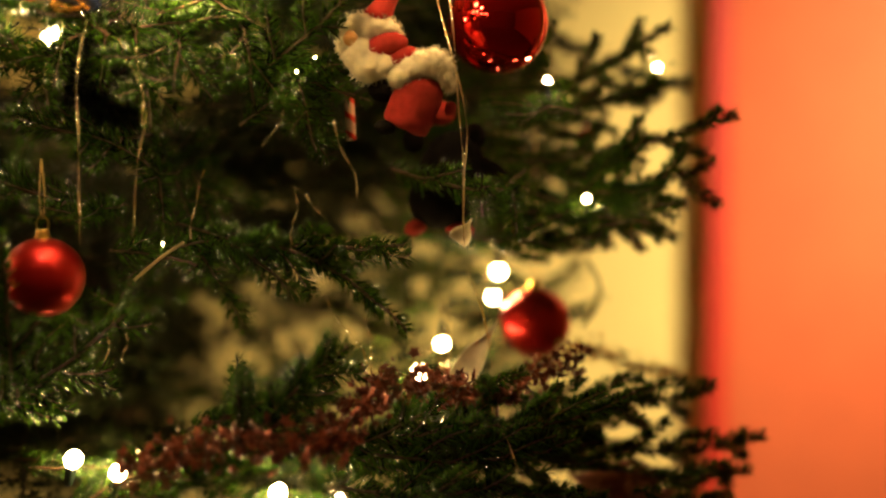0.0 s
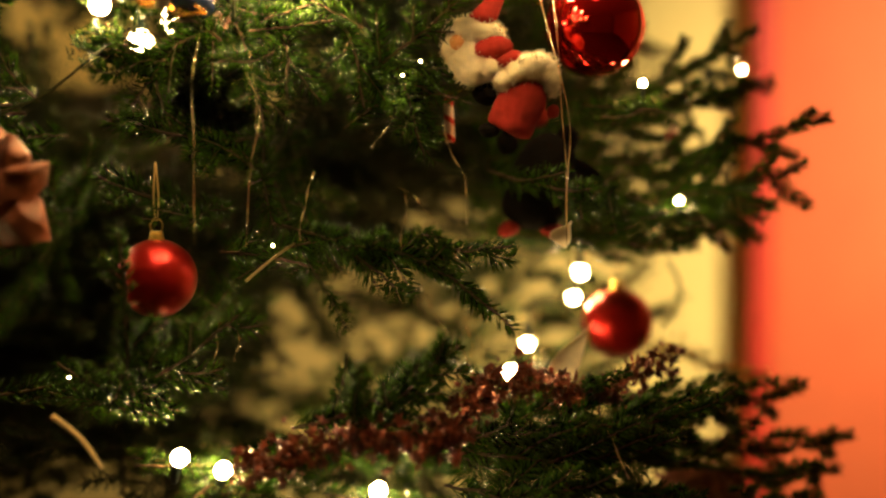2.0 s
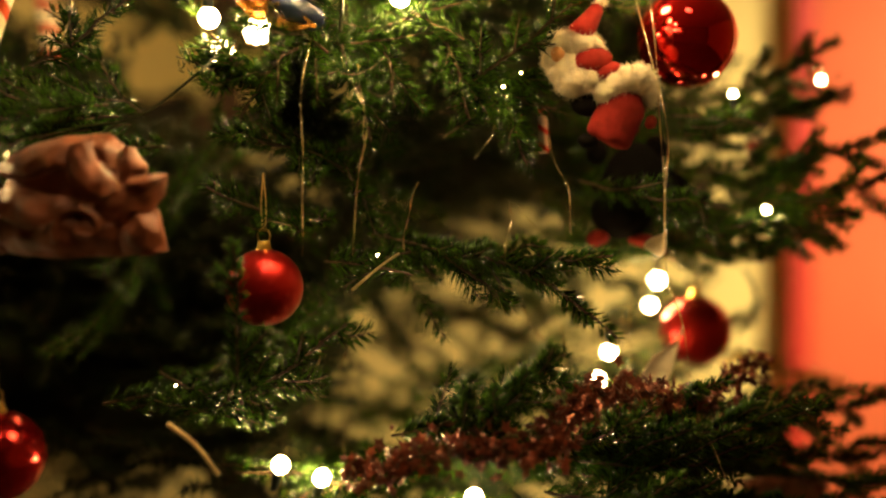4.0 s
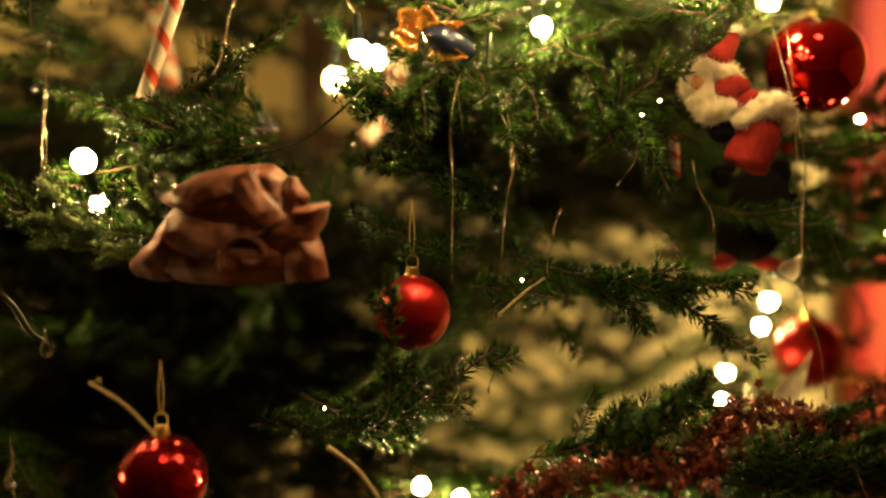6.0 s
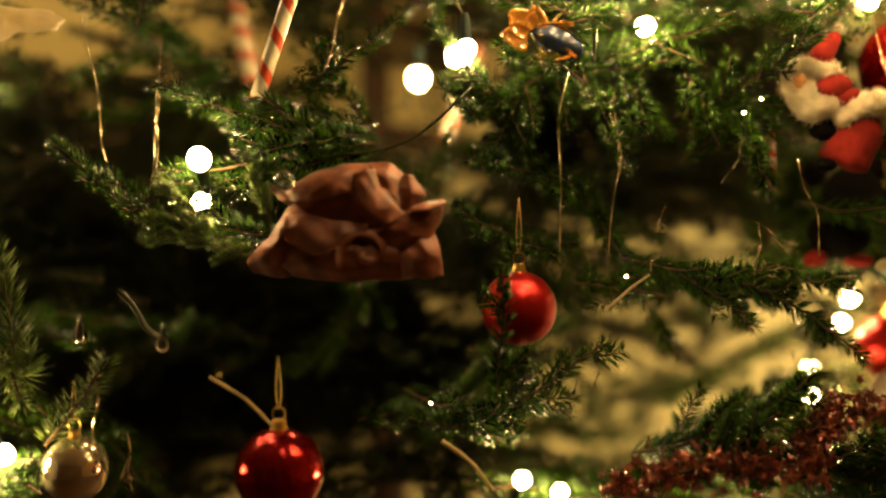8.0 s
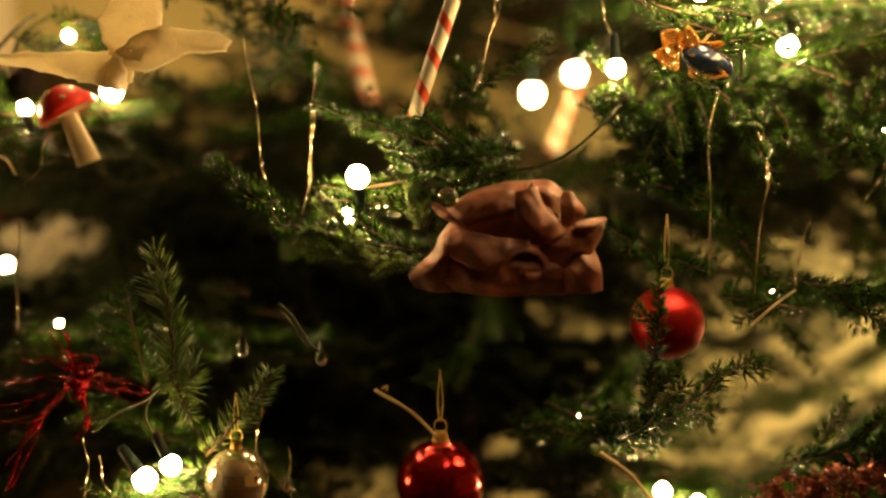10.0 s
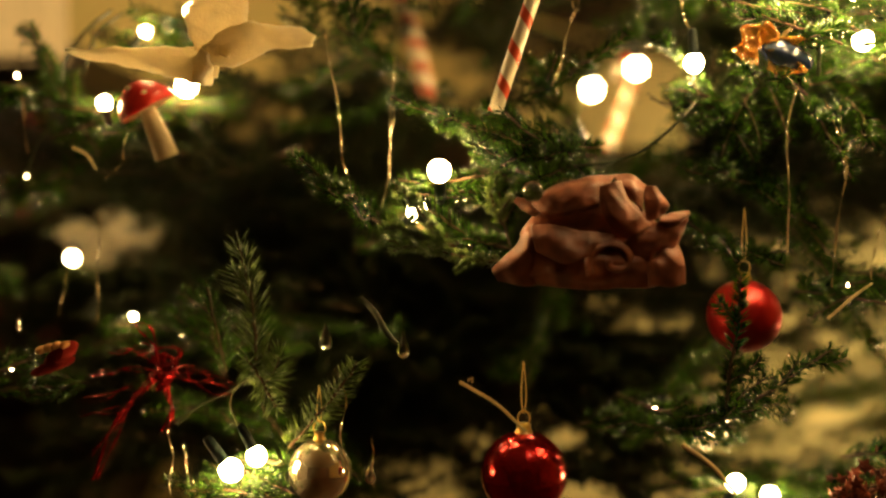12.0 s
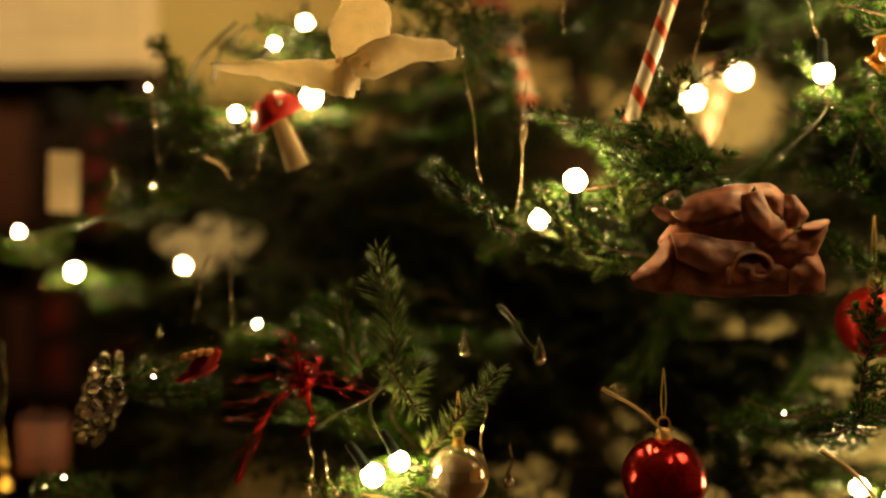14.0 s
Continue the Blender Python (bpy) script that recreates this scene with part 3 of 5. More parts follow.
for z in (1.285, 1.25, 1.215, 1.18):
    branch((-0.07, 0.98, z), (0.075, 0.92, z - 0.012), 0.004, 9, 0.06, 0.6, first=0.05, near=True, fine=False, per_m=1900, thick=0.002, length=0.017)
# low limbs in the shade-coloured needles, filling in before the wall
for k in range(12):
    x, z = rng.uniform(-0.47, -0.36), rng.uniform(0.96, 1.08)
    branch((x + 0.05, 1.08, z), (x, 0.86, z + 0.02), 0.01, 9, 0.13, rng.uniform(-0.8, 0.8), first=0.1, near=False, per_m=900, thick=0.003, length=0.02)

# low limbs under the garland
for x in (-0.3, -0.24, -0.18, -0.12, -0.06, 0.0):
    branch((x + 0.02, 1.02, 0.93), (x, 0.84, 0.968), 0.01, 9, 0.1, rng.uniform(-0.5, 0.5), first=0.1, near=True, fine=False, per_m=1500, thick=0.003, length=0.018)

# a clump below the glass ornament, its needles darkened as in shade
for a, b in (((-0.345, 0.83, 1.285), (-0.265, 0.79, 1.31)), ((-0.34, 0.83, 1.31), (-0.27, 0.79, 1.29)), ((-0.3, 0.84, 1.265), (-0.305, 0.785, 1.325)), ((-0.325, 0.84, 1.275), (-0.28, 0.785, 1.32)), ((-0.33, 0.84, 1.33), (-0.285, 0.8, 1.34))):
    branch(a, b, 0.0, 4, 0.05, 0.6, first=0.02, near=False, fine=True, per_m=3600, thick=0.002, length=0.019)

# in front of the dark toy
twig((-0.0476, 0.84, 1.2274), (0.0511, 0.8, 1.2093), 0.004, 8, 0.06, 0.5)
twig((0.0756, 0.86, 1.2281), (0.0274, 0.81, 1.2021), 0.004, 6, 0.05, 0.6)

# limbs deeper inside, behind the wide gap
for a, b in (((-0.3484, 1.2, 0.9019), (-0.0086, 1.1, 1.0924)), ((-0.3061, 1.25, 1.0146), (-0.0846, 1.15, 1.1015)), ((-0.255, 1.1, 0.8857), (0.0085, 1.05, 1.0126)), ((-0.3911, 1.3, 0.9581), (-0.1561, 1.15, 0.9436)), ((-0.068, 1.3, 0.9092), (0.1427, 1.2, 1.0516)), ((0.0122, 1.3, 1.0064), (0.1789, 1.2, 1.1257))):
    branch(a, b, 0.02, 12, 0.12, rng.uniform(-0.9, 0.9), first=0.1, near=True, fine=False, per_m=900, thick=0.004, length=0.02)

# limbs in the gap, their light put into the needle colour
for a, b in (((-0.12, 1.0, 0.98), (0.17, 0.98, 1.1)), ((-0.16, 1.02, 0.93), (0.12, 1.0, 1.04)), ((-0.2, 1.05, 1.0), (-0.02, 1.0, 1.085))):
    branch(a, b, 0.015, 8, 0.09, 0.3, first=0.1, bright=True, per_m=1300, thick=0.003, length=0.02)

# deeper limbs, brightened as if lit by the pale needle colour
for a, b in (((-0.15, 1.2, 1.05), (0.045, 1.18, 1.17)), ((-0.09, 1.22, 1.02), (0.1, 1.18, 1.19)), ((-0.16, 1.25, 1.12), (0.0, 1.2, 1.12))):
    branch(a, b, 0.01, 8, 0.08, 0.4, first=0.1, bright=True, per_m=1100, thick=0.003, length=0.02)

# fill: limbs towards the tree's skin, but for the openings that let the wall through
OPEN = [  # middle and half size at the skin: x, z, half width, half height, and how deep it reaches
    ((-0.1564, 0.76, 1.0765)[0], (-0.1564, 0.76, 1.0765)[2], 0.095, 0.045, 3.0),
    ((-0.0092, 0.76, 1.1241)[0], (-0.0092, 0.76, 1.1241)[2], 0.045, 0.045, 1.12),
    ((0.1365, 0.76, 1.1237)[0], (0.1365, 0.76, 1.1237)[2], 0.07, 0.045, 3.0),
    ((-0.4152, 0.76, 1.3262)[0], (-0.4152, 0.76, 1.3262)[2], 0.05, 0.055, 3.0),
    ((-1.037, 0.76, 1.3972)[0] - 0.05, (-1.037, 0.76, 1.3972)[2], 0.10, 0.05, 3.0),
    ((-0.9185, 0.76, 1.4002)[0], (-0.9185, 0.76, 1.4002)[2], 0.04, 0.045, 3.0),
]


def in_opening(p, margin):
    g = 0.18 * max(0.0, p[1] - 0.76)
    f = (p[1] + 0.05) / 0.81
    return any(abs(p[0] - x) < w + g + margin and abs((p[2] - 1.2) / f + 1.2 - z) < h + margin and p[1] < d for x, z, w, h, d in OPEN)


HOLLOW = [  # dark hollows between the front limbs: x, z, half width, half height
    (-0.735, 1.23, 0.055, 0.05), (-0.66, 1.15, 0.05, 0.05), (-0.83, 1.238, 0.06, 0.045), (-0.5, 1.12, 0.07, 0.04), (-0.6, 1.15, 0.07, 0.06),
    (-0.455, 1.03, 0.05, 0.05), (-0.312, 1.295, 0.035, 0.028), (-0.01, 1.225, 0.06, 0.05), (-0.9, 1.13, 0.06, 0.05), (-0.62, 1.3, 0.07, 0.03)]
made = 0
while made < 270:
    x = rng.uniform(-1.32, 0.14)
    z = rng.uniform(0.90, 1.52)
    skin = 1.42 - 0.72 * math.sqrt(max(0.1, 1 - ((x + 0.52) / 0.82) ** 2))
    deep = rng.uniform(0, 1) ** 1.1
    y = max(0.735, skin) + 0.02 + 0.42 * deep
    if y < 0.88 and any(abs(x - hx) < w + 0.03 and abs((z - 1.2) * 0.81 / (y + 0.05) + 1.2 - hz) < h + 0.03 for hx, hz, w, h in HOLLOW):
        y += 0.15
    tip = np.array([x, y, z])
    base = np.array([-0.45 + 0.75 * (x + 0.45) + rng.uniform(-0.08, 0.08), y + rng.uniform(0.14, 0.28), z + rng.uniform(-0.05, 0.07)])
    if any(in_opening(tip * (1 - s) + base * s, 0.022) for s in (0, 0.35, 0.7)):
        if rng.uniform() < 0.985:
            continue
    # past this depth the needle colour carries the shade
    near = y < 0.81
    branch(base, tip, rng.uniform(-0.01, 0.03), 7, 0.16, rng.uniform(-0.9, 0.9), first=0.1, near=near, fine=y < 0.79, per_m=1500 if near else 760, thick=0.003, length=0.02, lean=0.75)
    made += 1
# the back half, seen only as shade between the limbs, in shade-coloured needles
made = 0
while made < 290:
    a = rng.uniform(0.0, math.pi)
    z = rng.uniform(0.85, 1.6)
    far = rng.uniform(0.6, 1.0)
    tip = TRUNK + np.array([0.78 * far * math.cos(a), 0.42 * far * math.sin(a), z])
    mid = TRUNK + np.array([0.4 * math.cos(a), 0.2 * math.sin(a), z + 0.03])
    if in_opening(tip, 0.06) or in_opening(mid, 0.06):
        continue
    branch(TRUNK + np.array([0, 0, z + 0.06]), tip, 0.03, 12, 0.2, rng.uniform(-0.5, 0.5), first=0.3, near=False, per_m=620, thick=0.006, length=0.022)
    made += 1


# ---- light cables ----

def cable(points, r):
    tagged(part("light_cable", tube(bend(points), r, sides=6), CABLE), "dark green cable of the string lights", "cable", "light cables")


cable([(-0.3407, 0.76, 1.3425), (-0.3625, 0.735, 1.3154), (-0.3963, 0.727, 1.2856), (-0.4258, 0.725, 1.2725), (-0.4678, 0.73, 1.2674), (-0.5122, 0.74, 1.2537)], 0.0012)
cable([(-0.4258, 0.725, 1.2725), (-0.439, 0.72, 1.2619), (-0.4382, 0.72, 1.2464)], 0.001)
cable([(-0.8922, 0.8, 1.4236), (-0.9117, 0.79, 1.4031), (-0.9343, 0.79, 1.3738), (-0.9438, 0.8, 1.3371)], 0.0018)
cable([(-0.8812, 0.8, 1.4207), (-0.9035, 0.79, 1.3975), (-0.9151, 0.79, 1.3627)], 0.0016)
cable([(-0.9274, 0.8, 1.315), (-0.9577, 0.79, 1.3036), (-0.9962, 0.8, 1.2495), (-1.1099, 0.82, 1.2165)], 0.0018)
cable([(-0.725, 0.7, 1.1046), (-0.7484, 0.69, 1.0819), (-0.7777, 0.69, 1.0672), (-0.7995, 0.7, 1.0502)], 0.0012)
cable([(-0.7299, 0.7, 1.0997), (-0.7509, 0.69, 1.0722), (-0.7343, 0.69, 1.0334)], 0.0012)
cable([(-0.642, 0.7, 1.1583), (-0.63, 0.7, 1.1461), (-0.6181, 0.7, 1.1267), (-0.6105, 0.71, 1.1181)], 0.0028)
cable([(-0.2521, 0.74, 1.3446), (-0.251, 0.74, 1.3721), (-0.2547, 0.75, 1.3904)], 0.002)
cable([(0.155, 1.0, 1.1361), (0.1673, 1.0, 1.1118), (0.1645, 1.0, 1.0874), (0.1495, 1.0, 1.063)], 0.0016)


# ---- red and silver balls ----
def bauble(at, r, mat, label, thread=0.06, squash=1.0, swing=(0, 0), specks=False):
    """A glass ball with a crimped gold cap, a ring and a thread; at: the ball's middle."""
    thing = empty("bauble", label, "bauble", "", at)
    part("ball", lathe([p for p in ball_profile(r, squash, 40)], 56), mat, thing)
    cap = bmesh.new()
    sides = 24
    rings = []
    for rr, zz, cr in ((0.0, 0.2, 0), (0.14, 0.2, 0), (0.165, 0.17, 0), (0.17, 0.05, 0.06), (0.19, -0.02, 0.16)):
        rings.append([cap.verts.new((r * rr * (1 + cr * math.cos(k * math.pi)) * math.cos(2 * math.pi * k / sides), r * rr * (1 + cr * math.cos(k * math.pi)) * math.sin(2 * math.pi * k / sides), r * (squash + zz))) for k in range(sides)])
    for a, b in zip(rings, rings[1:]):
        for k in range(sides):
            cap.faces.new((a[k], b[k], b[(k + 1) % sides], a[(k + 1) % sides]))
    bmesh.ops.remove_doubles(cap, verts=cap.verts[:], dist=1e-5)
    part("cap", cap, GOLD, thing, "crimped gold metal cap")
    z = r * (squash + 0.2)
    part("ring", tube([(0.005 * math.cos(a), 0, z + 0.004 + 0.006 * math.sin(a)) for a in np.linspace(-1.4, 4.6, 15)], 0.0007), GOLD, thing)
    top = (swing[0], swing[1], z + thread)
    part("thread", tube(bend([(0.0007, 0, z + 0.008), (0.002 + swing[0] * 0.5, swing[1] * 0.5, z + thread * 0.5), top]), 0.0006, sides=5), THREAD, thing, "thin gold thread")
    part("thread", tube(bend([(-0.0007, 0, z + 0.008), (-0.002 + swing[0] * 0.5, swing[1] * 0.5, z + thread * 0.5), top]), 0.0006, sides=5), THREAD, thing, "thin gold thread")
    return thing


bauble((-0.3147, 0.735, 1.1393), 0.0314, RED_SATIN, "satin red ball on a gold thread", 0.055)
bauble((-0.5058, 0.675, 1.0165), 0.0348, RED_GLITTER, "glossy dark red ball with light spots", 0.05)
bauble((0.048, 0.83, 1.3545), 0.0441, RED_MIRROR, "large mirror red ball", 0.08)
bauble((0.0956, 0.97, 1.0724), 0.0366, RED_SATIN, "red ball deep behind the front twigs", 0.16)
bauble((-0.6756, 0.69, 1.0136), 0.0262, SILVER, "pale silvery glass ball with a mirror shine", 0.04, 1.03)


# ---- tinsel and straw ----
def strand(points, w=0.0008, turns=1.6, mat=TINSEL, label="thin crinkled strip of gold tinsel", curl=0.0012, bm=None):
    """A twisting foil strip through points."""
    pts = bend(points, 48)
    bm = bm or bmesh.new()
    prev = None
    ph = rng.uniform(0, 6)
    for i, p in enumerate(pts):
        s = i / (len(pts) - 1)
        a = ph + turns * 2 * math.pi * s
        side = Vector((math.cos(a), math.sin(a), 0)) * w
        nrm = Vector((-math.sin(a), math.cos(a), 0)) * 0.00015
        q = p + Vector((curl * math.sin(9 * s + ph), curl * math.cos(7 * s + ph), 0))
        ring = [bm.verts.new(q + side + nrm), bm.verts.new(q - side + nrm), bm.verts.new(q - side - nrm), bm.verts.new(q + side - nrm)]
        if prev:
            for k in range(4):
                bm.faces.new((prev[k], prev[(k + 1) % 4], ring[(k + 1) % 4], ring[k]))
        else:
            bm.faces.new(ring[::-1])
        prev = ring
    bm.faces.new(prev)
    return tagged(part("tinsel_strand", bm, mat, smooth=False), label, "tinsel", "tinsel strands")


strand([(-0.2718, 0.725, 1.3377), (-0.2834, 0.725, 1.2927), (-0.2797, 0.725, 1.2383), (-0.2829, 0.725, 1.1653)])
strand([(-0.2494, 0.73, 1.3248), (-0.2323, 0.73, 1.2747), (-0.2362, 0.73, 1.2291), (-0.2434, 0.73, 1.1649)])
strand([(-0.0858, 0.735, 1.2628), (-0.0779, 0.735, 1.2376), (-0.0687, 0.735, 1.2146), (-0.0659, 0.735, 1.1825)])
strand([(-0.1214, 0.735, 1.2126), (-0.1053, 0.735, 1.201), (-0.0915, 0.735, 1.1825)])
strand([(-0.115, 0.735, 1.2102), (-0.1163, 0.735, 1.1872), (-0.1204, 0.735, 1.1596)])
strand([(-0.1243, 0.75, 1.285), (-0.1289, 0.75, 1.2663), (-0.1429, 0.75, 1.2431)])
strand([(-0.1898, 0.75, 1.2246), (-0.1993, 0.75, 1.1964), (-0.2017, 0.75, 1.1682)])
strand([(-0.0123, 0.772, 1.3956), (0.0047, 0.772, 1.3291), (0.0179, 0.772, 1.267), (0.0164, 0.772, 1.2095), (0.0202, 0.772, 1.1469), (0.0334, 0.775, 1.1078), (0.0411, 0.78, 1.0581)])
strand([(-0.0011, 0.775, 1.3962), (0.0103, 0.775, 1.3247), (0.0141, 0.775, 1.2528), (0.0183, 0.775, 1.195)])
strand([(-0.0187, 0.775, 1.3963), (-0.0153, 0.775, 1.3773)])
strand([(-0.2483, 0.73, 1.1049), (-0.2497, 0.73, 1.0864), (-0.2517, 0.73, 1.0725)])
strand([(-0.2696, 0.76, 1.1052), (-0.2736, 0.76, 1.0866), (-0.2758, 0.76, 1.0679)])
strand([(-0.1014, 0.8, 1.1197), (-0.0894, 0.8, 1.0953), (-0.0701, 0.8, 1.0708), (-0.0585, 0.8, 1.0463)])
strand([(-0.0661, 0.8, 1.1002), (-0.0628, 0.8, 1.0757), (-0.0595, 0.8, 1.0463)])
strand([(0.0389, 0.74, 1.035), (0.0502, 0.74, 1.0076), (0.0662, 0.74, 0.9754)])
strand([(-0.0021, 0.86, 1.1084), (-0.0016, 0.86, 1.0717), (-0.0021, 0.86, 1.0453)])
strand([(0.0047, 0.86, 1.1084), (0.0052, 0.86, 1.0717), (0.0058, 0.86, 1.0453)])
strand([(-0.6713, 0.715, 1.3816), (-0.6645, 0.715, 1.3341), (-0.6591, 0.715, 1.2864), (-0.6545, 0.715, 1.2625)])
strand([(-0.6165, 0.73, 1.3212), (-0.6182, 0.73, 1.2873), (-0.6269, 0.73, 1.2338)])
strand([(-0.4562, 0.74, 1.4128), (-0.4659, 0.74, 1.3791), (-0.4781, 0.74, 1.3381)])
strand([(-0.3695, 0.74, 1.4116), (-0.3622, 0.74, 1.3875), (-0.3574, 0.74, 1.373)])
strand([(-0.2363, 0.73, 1.3178), (-0.2336, 0.73, 1.2799), (-0.2311, 0.73, 1.2514)])
strand([(-0.851, 0.73, 1.3004), (-0.8565, 0.73, 1.2777), (-0.8696, 0.73, 1.2601)])
strand([(-0.8832, 0.74, 1.2323), (-0.8829, 0.74, 1.1859), (-0.8863, 0.74, 1.1342)])
strand([(-0.9046, 0.74, 1.2015), (-0.9157, 0.74, 1.1653), (-0.9188, 0.74, 1.1394)])
strand([(-0.9903, 0.74, 1.2796), (-0.9951, 0.74, 1.2512)])
strand([(-0.9596, 0.77, 1.4029), (-0.9702, 0.77, 1.3581), (-0.9638, 0.77, 1.3234), (-0.9606, 0.77, 1.2861)])
strand([(-0.7928, 0.69, 1.033), (-0.7857, 0.69, 1.0085), (-0.7796, 0.69, 0.9915)])
strand([(-0.8034, 0.69, 1.0475), (-0.8018, 0.69, 1.0182), (-0.8031, 0.69, 0.9912)])
strand([(-0.6565, 0.68, 1.089), (-0.6509, 0.68, 1.07), (-0.6568, 0.68, 1.0414), (-0.6494, 0.68, 1.0127)])
strand([(-0.6306, 0.69, 1.0439), (-0.6317, 0.69, 1.0198), (-0.6294, 0.69, 0.9946)])
strand([(-1.1337, 0.8, 1.1158), (-1.1331, 0.8, 1.0706), (-1.1365, 0.8, 1.0252)])
strand([(-0.4578, 0.74, 1.4223), (-0.4627, 0.74, 1.3929)])
strand([(-0.3722, 0.735, 1.4193), (-0.3673, 0.735, 1.3998), (-0.36, 0.735, 1.3802)])
strand([(-0.6161, 0.735, 1.3651), (-0.6189, 0.735, 1.3005), (-0.6216, 0.735, 1.2505)])
strand([(-0.5834, 0.74, 1.425), (-0.5825, 0.74, 1.3952)])


def stem(a, b, r=0.0016):
    a, b = Vector(a), Vector(b)
    mid = (a + b) / 2 + Vector((0.002, 0, 0.003))
    return tagged(part("straw", tube(bend([a, mid, b]), r, r * 0.7, 7), STRAW), "thin pale straw stem stuck in the branches", "straw", "straw stems")


for a, b, r in [((-0.5572, 0.665, 1.0933), (-0.5043, 0.655, 1.0556), 0.0016), ((-0.2437, 0.735, 1.1368), (-0.2051, 0.74, 1.1669), 0.0012), ((-0.3778, 0.68, 1.0404), (-0.3374, 0.67, 1.0039), 0.0022),
                ((-0.909, 0.75, 1.2896), (-0.8837, 0.74, 1.2693), 0.0014), ((-0.5507, 0.66, 1.0951), (-0.5473, 0.66, 1.0934), 0.001)]:
    stem(a, b, r)


# ---- ornaments ----
CLOTH = material("brown_velvet_cloth", (0.23, 0.066, 0.025), 0.42, vary=0.45, scale=60, bump=0.35, fine=900, sheen=0.1)
FELT_RED = material("red_felt", (0.3, 0.024, 0.017), 0.95, vary=0.25, scale=90, bump=0.8, fine=1500, spec=0.15)
FELT_WHITE = material("white_wool", (0.85, 0.72, 0.48), 0.95, vary=0.15, scale=120, bump=0.9, fine=1200, sheen=0.4)
FACE = material("peach_felt", (0.7, 0.33, 0.12), 0.9, vary=0.1, bump=0.4)
BLACK = material("black_felt", (0.007, 0.006, 0.005), 1.0, vary=0.2, bump=0.5, spec=0.05)
PAPER = material("cream_pressed_cloth", (0.94, 0.88, 0.7), 0.9, vary=0.12, scale=70, bump=0.8, fine=500)
thin = PAPER.node_tree.nodes.new("ShaderNodeBsdfTranslucent")
thin.inputs["Color"].default_value = (0.94, 0.84, 0.62, 1)
both = PAPER.node_tree.nodes.new("ShaderNodeMixShader")
both.inputs["Fac"].default_value = 0.45
PAPER.node_tree.links.new(PAPER.node_tree.nodes["Principled BSDF"].outputs[0], both.inputs[1])
PAPER.node_tree.links.new(thin.outputs[0], both.inputs[2])
PAPER.node_tree.links.new(both.outputs[0], PAPER.node_tree.nodes["Material Output"].inputs["Surface"])
AMBER = material("amber_glass", (0.95, 0.5, 0.1), 0.08, vary=0.1, bump=0.05, trans=0.75)
BLUE = material("dark_blue_glass", (0.02, 0.032, 0.075), 0.08, vary=0.2, scale=80, bump=0.05, coat=0.8)
GLASS = material("pale_gold_glass", (0.97, 0.93, 0.84), 0.12, vary=0.05, bump=0, trans=1.0)
FOIL_RED = material("red_foil", (0.42, 0.01, 0.012), 0.25, metal=0.7, vary=0.3, scale=120, bump=0.3)
GARLAND = material("copper_red_foil", (0.17, 0.042, 0.02), 0.28, metal=0.45, vary=0.6, per="island", bump=0.2)
GARLAND_GOLD = material("gold_foil", (0.8, 0.5, 0.12), 0.3, metal=0.8, vary=0.5, per="island", bump=0.2)
CANDY = striped("candy_stripes", (0.85, 0.75, 0.55), (0.68, 0.1, 0.04), 0.03)
CANDY_THIN = striped("thin_candy_stripes", (0.8, 0.5, 0.38), (0.6, 0.04, 0.025), 0.016)
STEM = material("mushroom_stem_felt", (0.5, 0.39, 0.22), 0.8, vary=0.2, bump=0.4)
CAP = material("red_lacquer_cap", (0.62, 0.02, 0.014), 0.35, vary=0.15, scale=60, bump=0.1)
CARD = material("cream_card", (0.5, 0.4, 0.26), 0.8, vary=0.08)
LEAF = material("pale_dry_leaf", (0.85, 0.74, 0.5), 0.7, vary=0.15, scale=80, bump=0.3)


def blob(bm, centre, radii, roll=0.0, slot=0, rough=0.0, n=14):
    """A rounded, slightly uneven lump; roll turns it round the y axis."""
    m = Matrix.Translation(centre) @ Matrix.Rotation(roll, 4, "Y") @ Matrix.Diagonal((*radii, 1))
    start = len(bm.verts)
    before = set(bm.faces)
    lathe(ball_profile(1.0, 1.0, n), 20, bm, m)
    bm.verts.ensure_lookup_table()
    for v in bm.verts[start:]:
        if rough:
            v.co += rough * noise.noise_vector(v.co * 160)
    for f in set(bm.faces) - before:
        f.material_index = slot
    return bm


def petal(base, right, up, out, w, h, curl=0.01, cup=0.01, tip=0.5, crease=0.003, thick=0.0012, seed=0.0, bm=None):
    """A curled, creased leaf of cloth from base upwards."""
    base, right, up, out = Vector(base), Vector(right).normalized(), Vector(up).normalized(), Vector(out).normalized()

    def fn(u, v):
        s = 2 * u - 1
        half = 0.5 * s * w * (1 - (1 - tip) * v ** 2) * math.sqrt(max(0.02, 1 - v ** 5)) * (0.8 + 0.4 * math.sin(math.pi * min(1, v + 0.15)))
        roll = 0.15 * abs(curl) * (abs(s) ** 5 + v ** 6)
        p = base + right * half + up * h * (v - 0.12 * s * s * v) + out * (curl * v * v + cup * s * s + roll)
        return p + crease * noise.noise_vector(p * 38 + Vector((seed, seed * 0.7, 0)))
    return slab(fn, 18, 14, thick, bm)


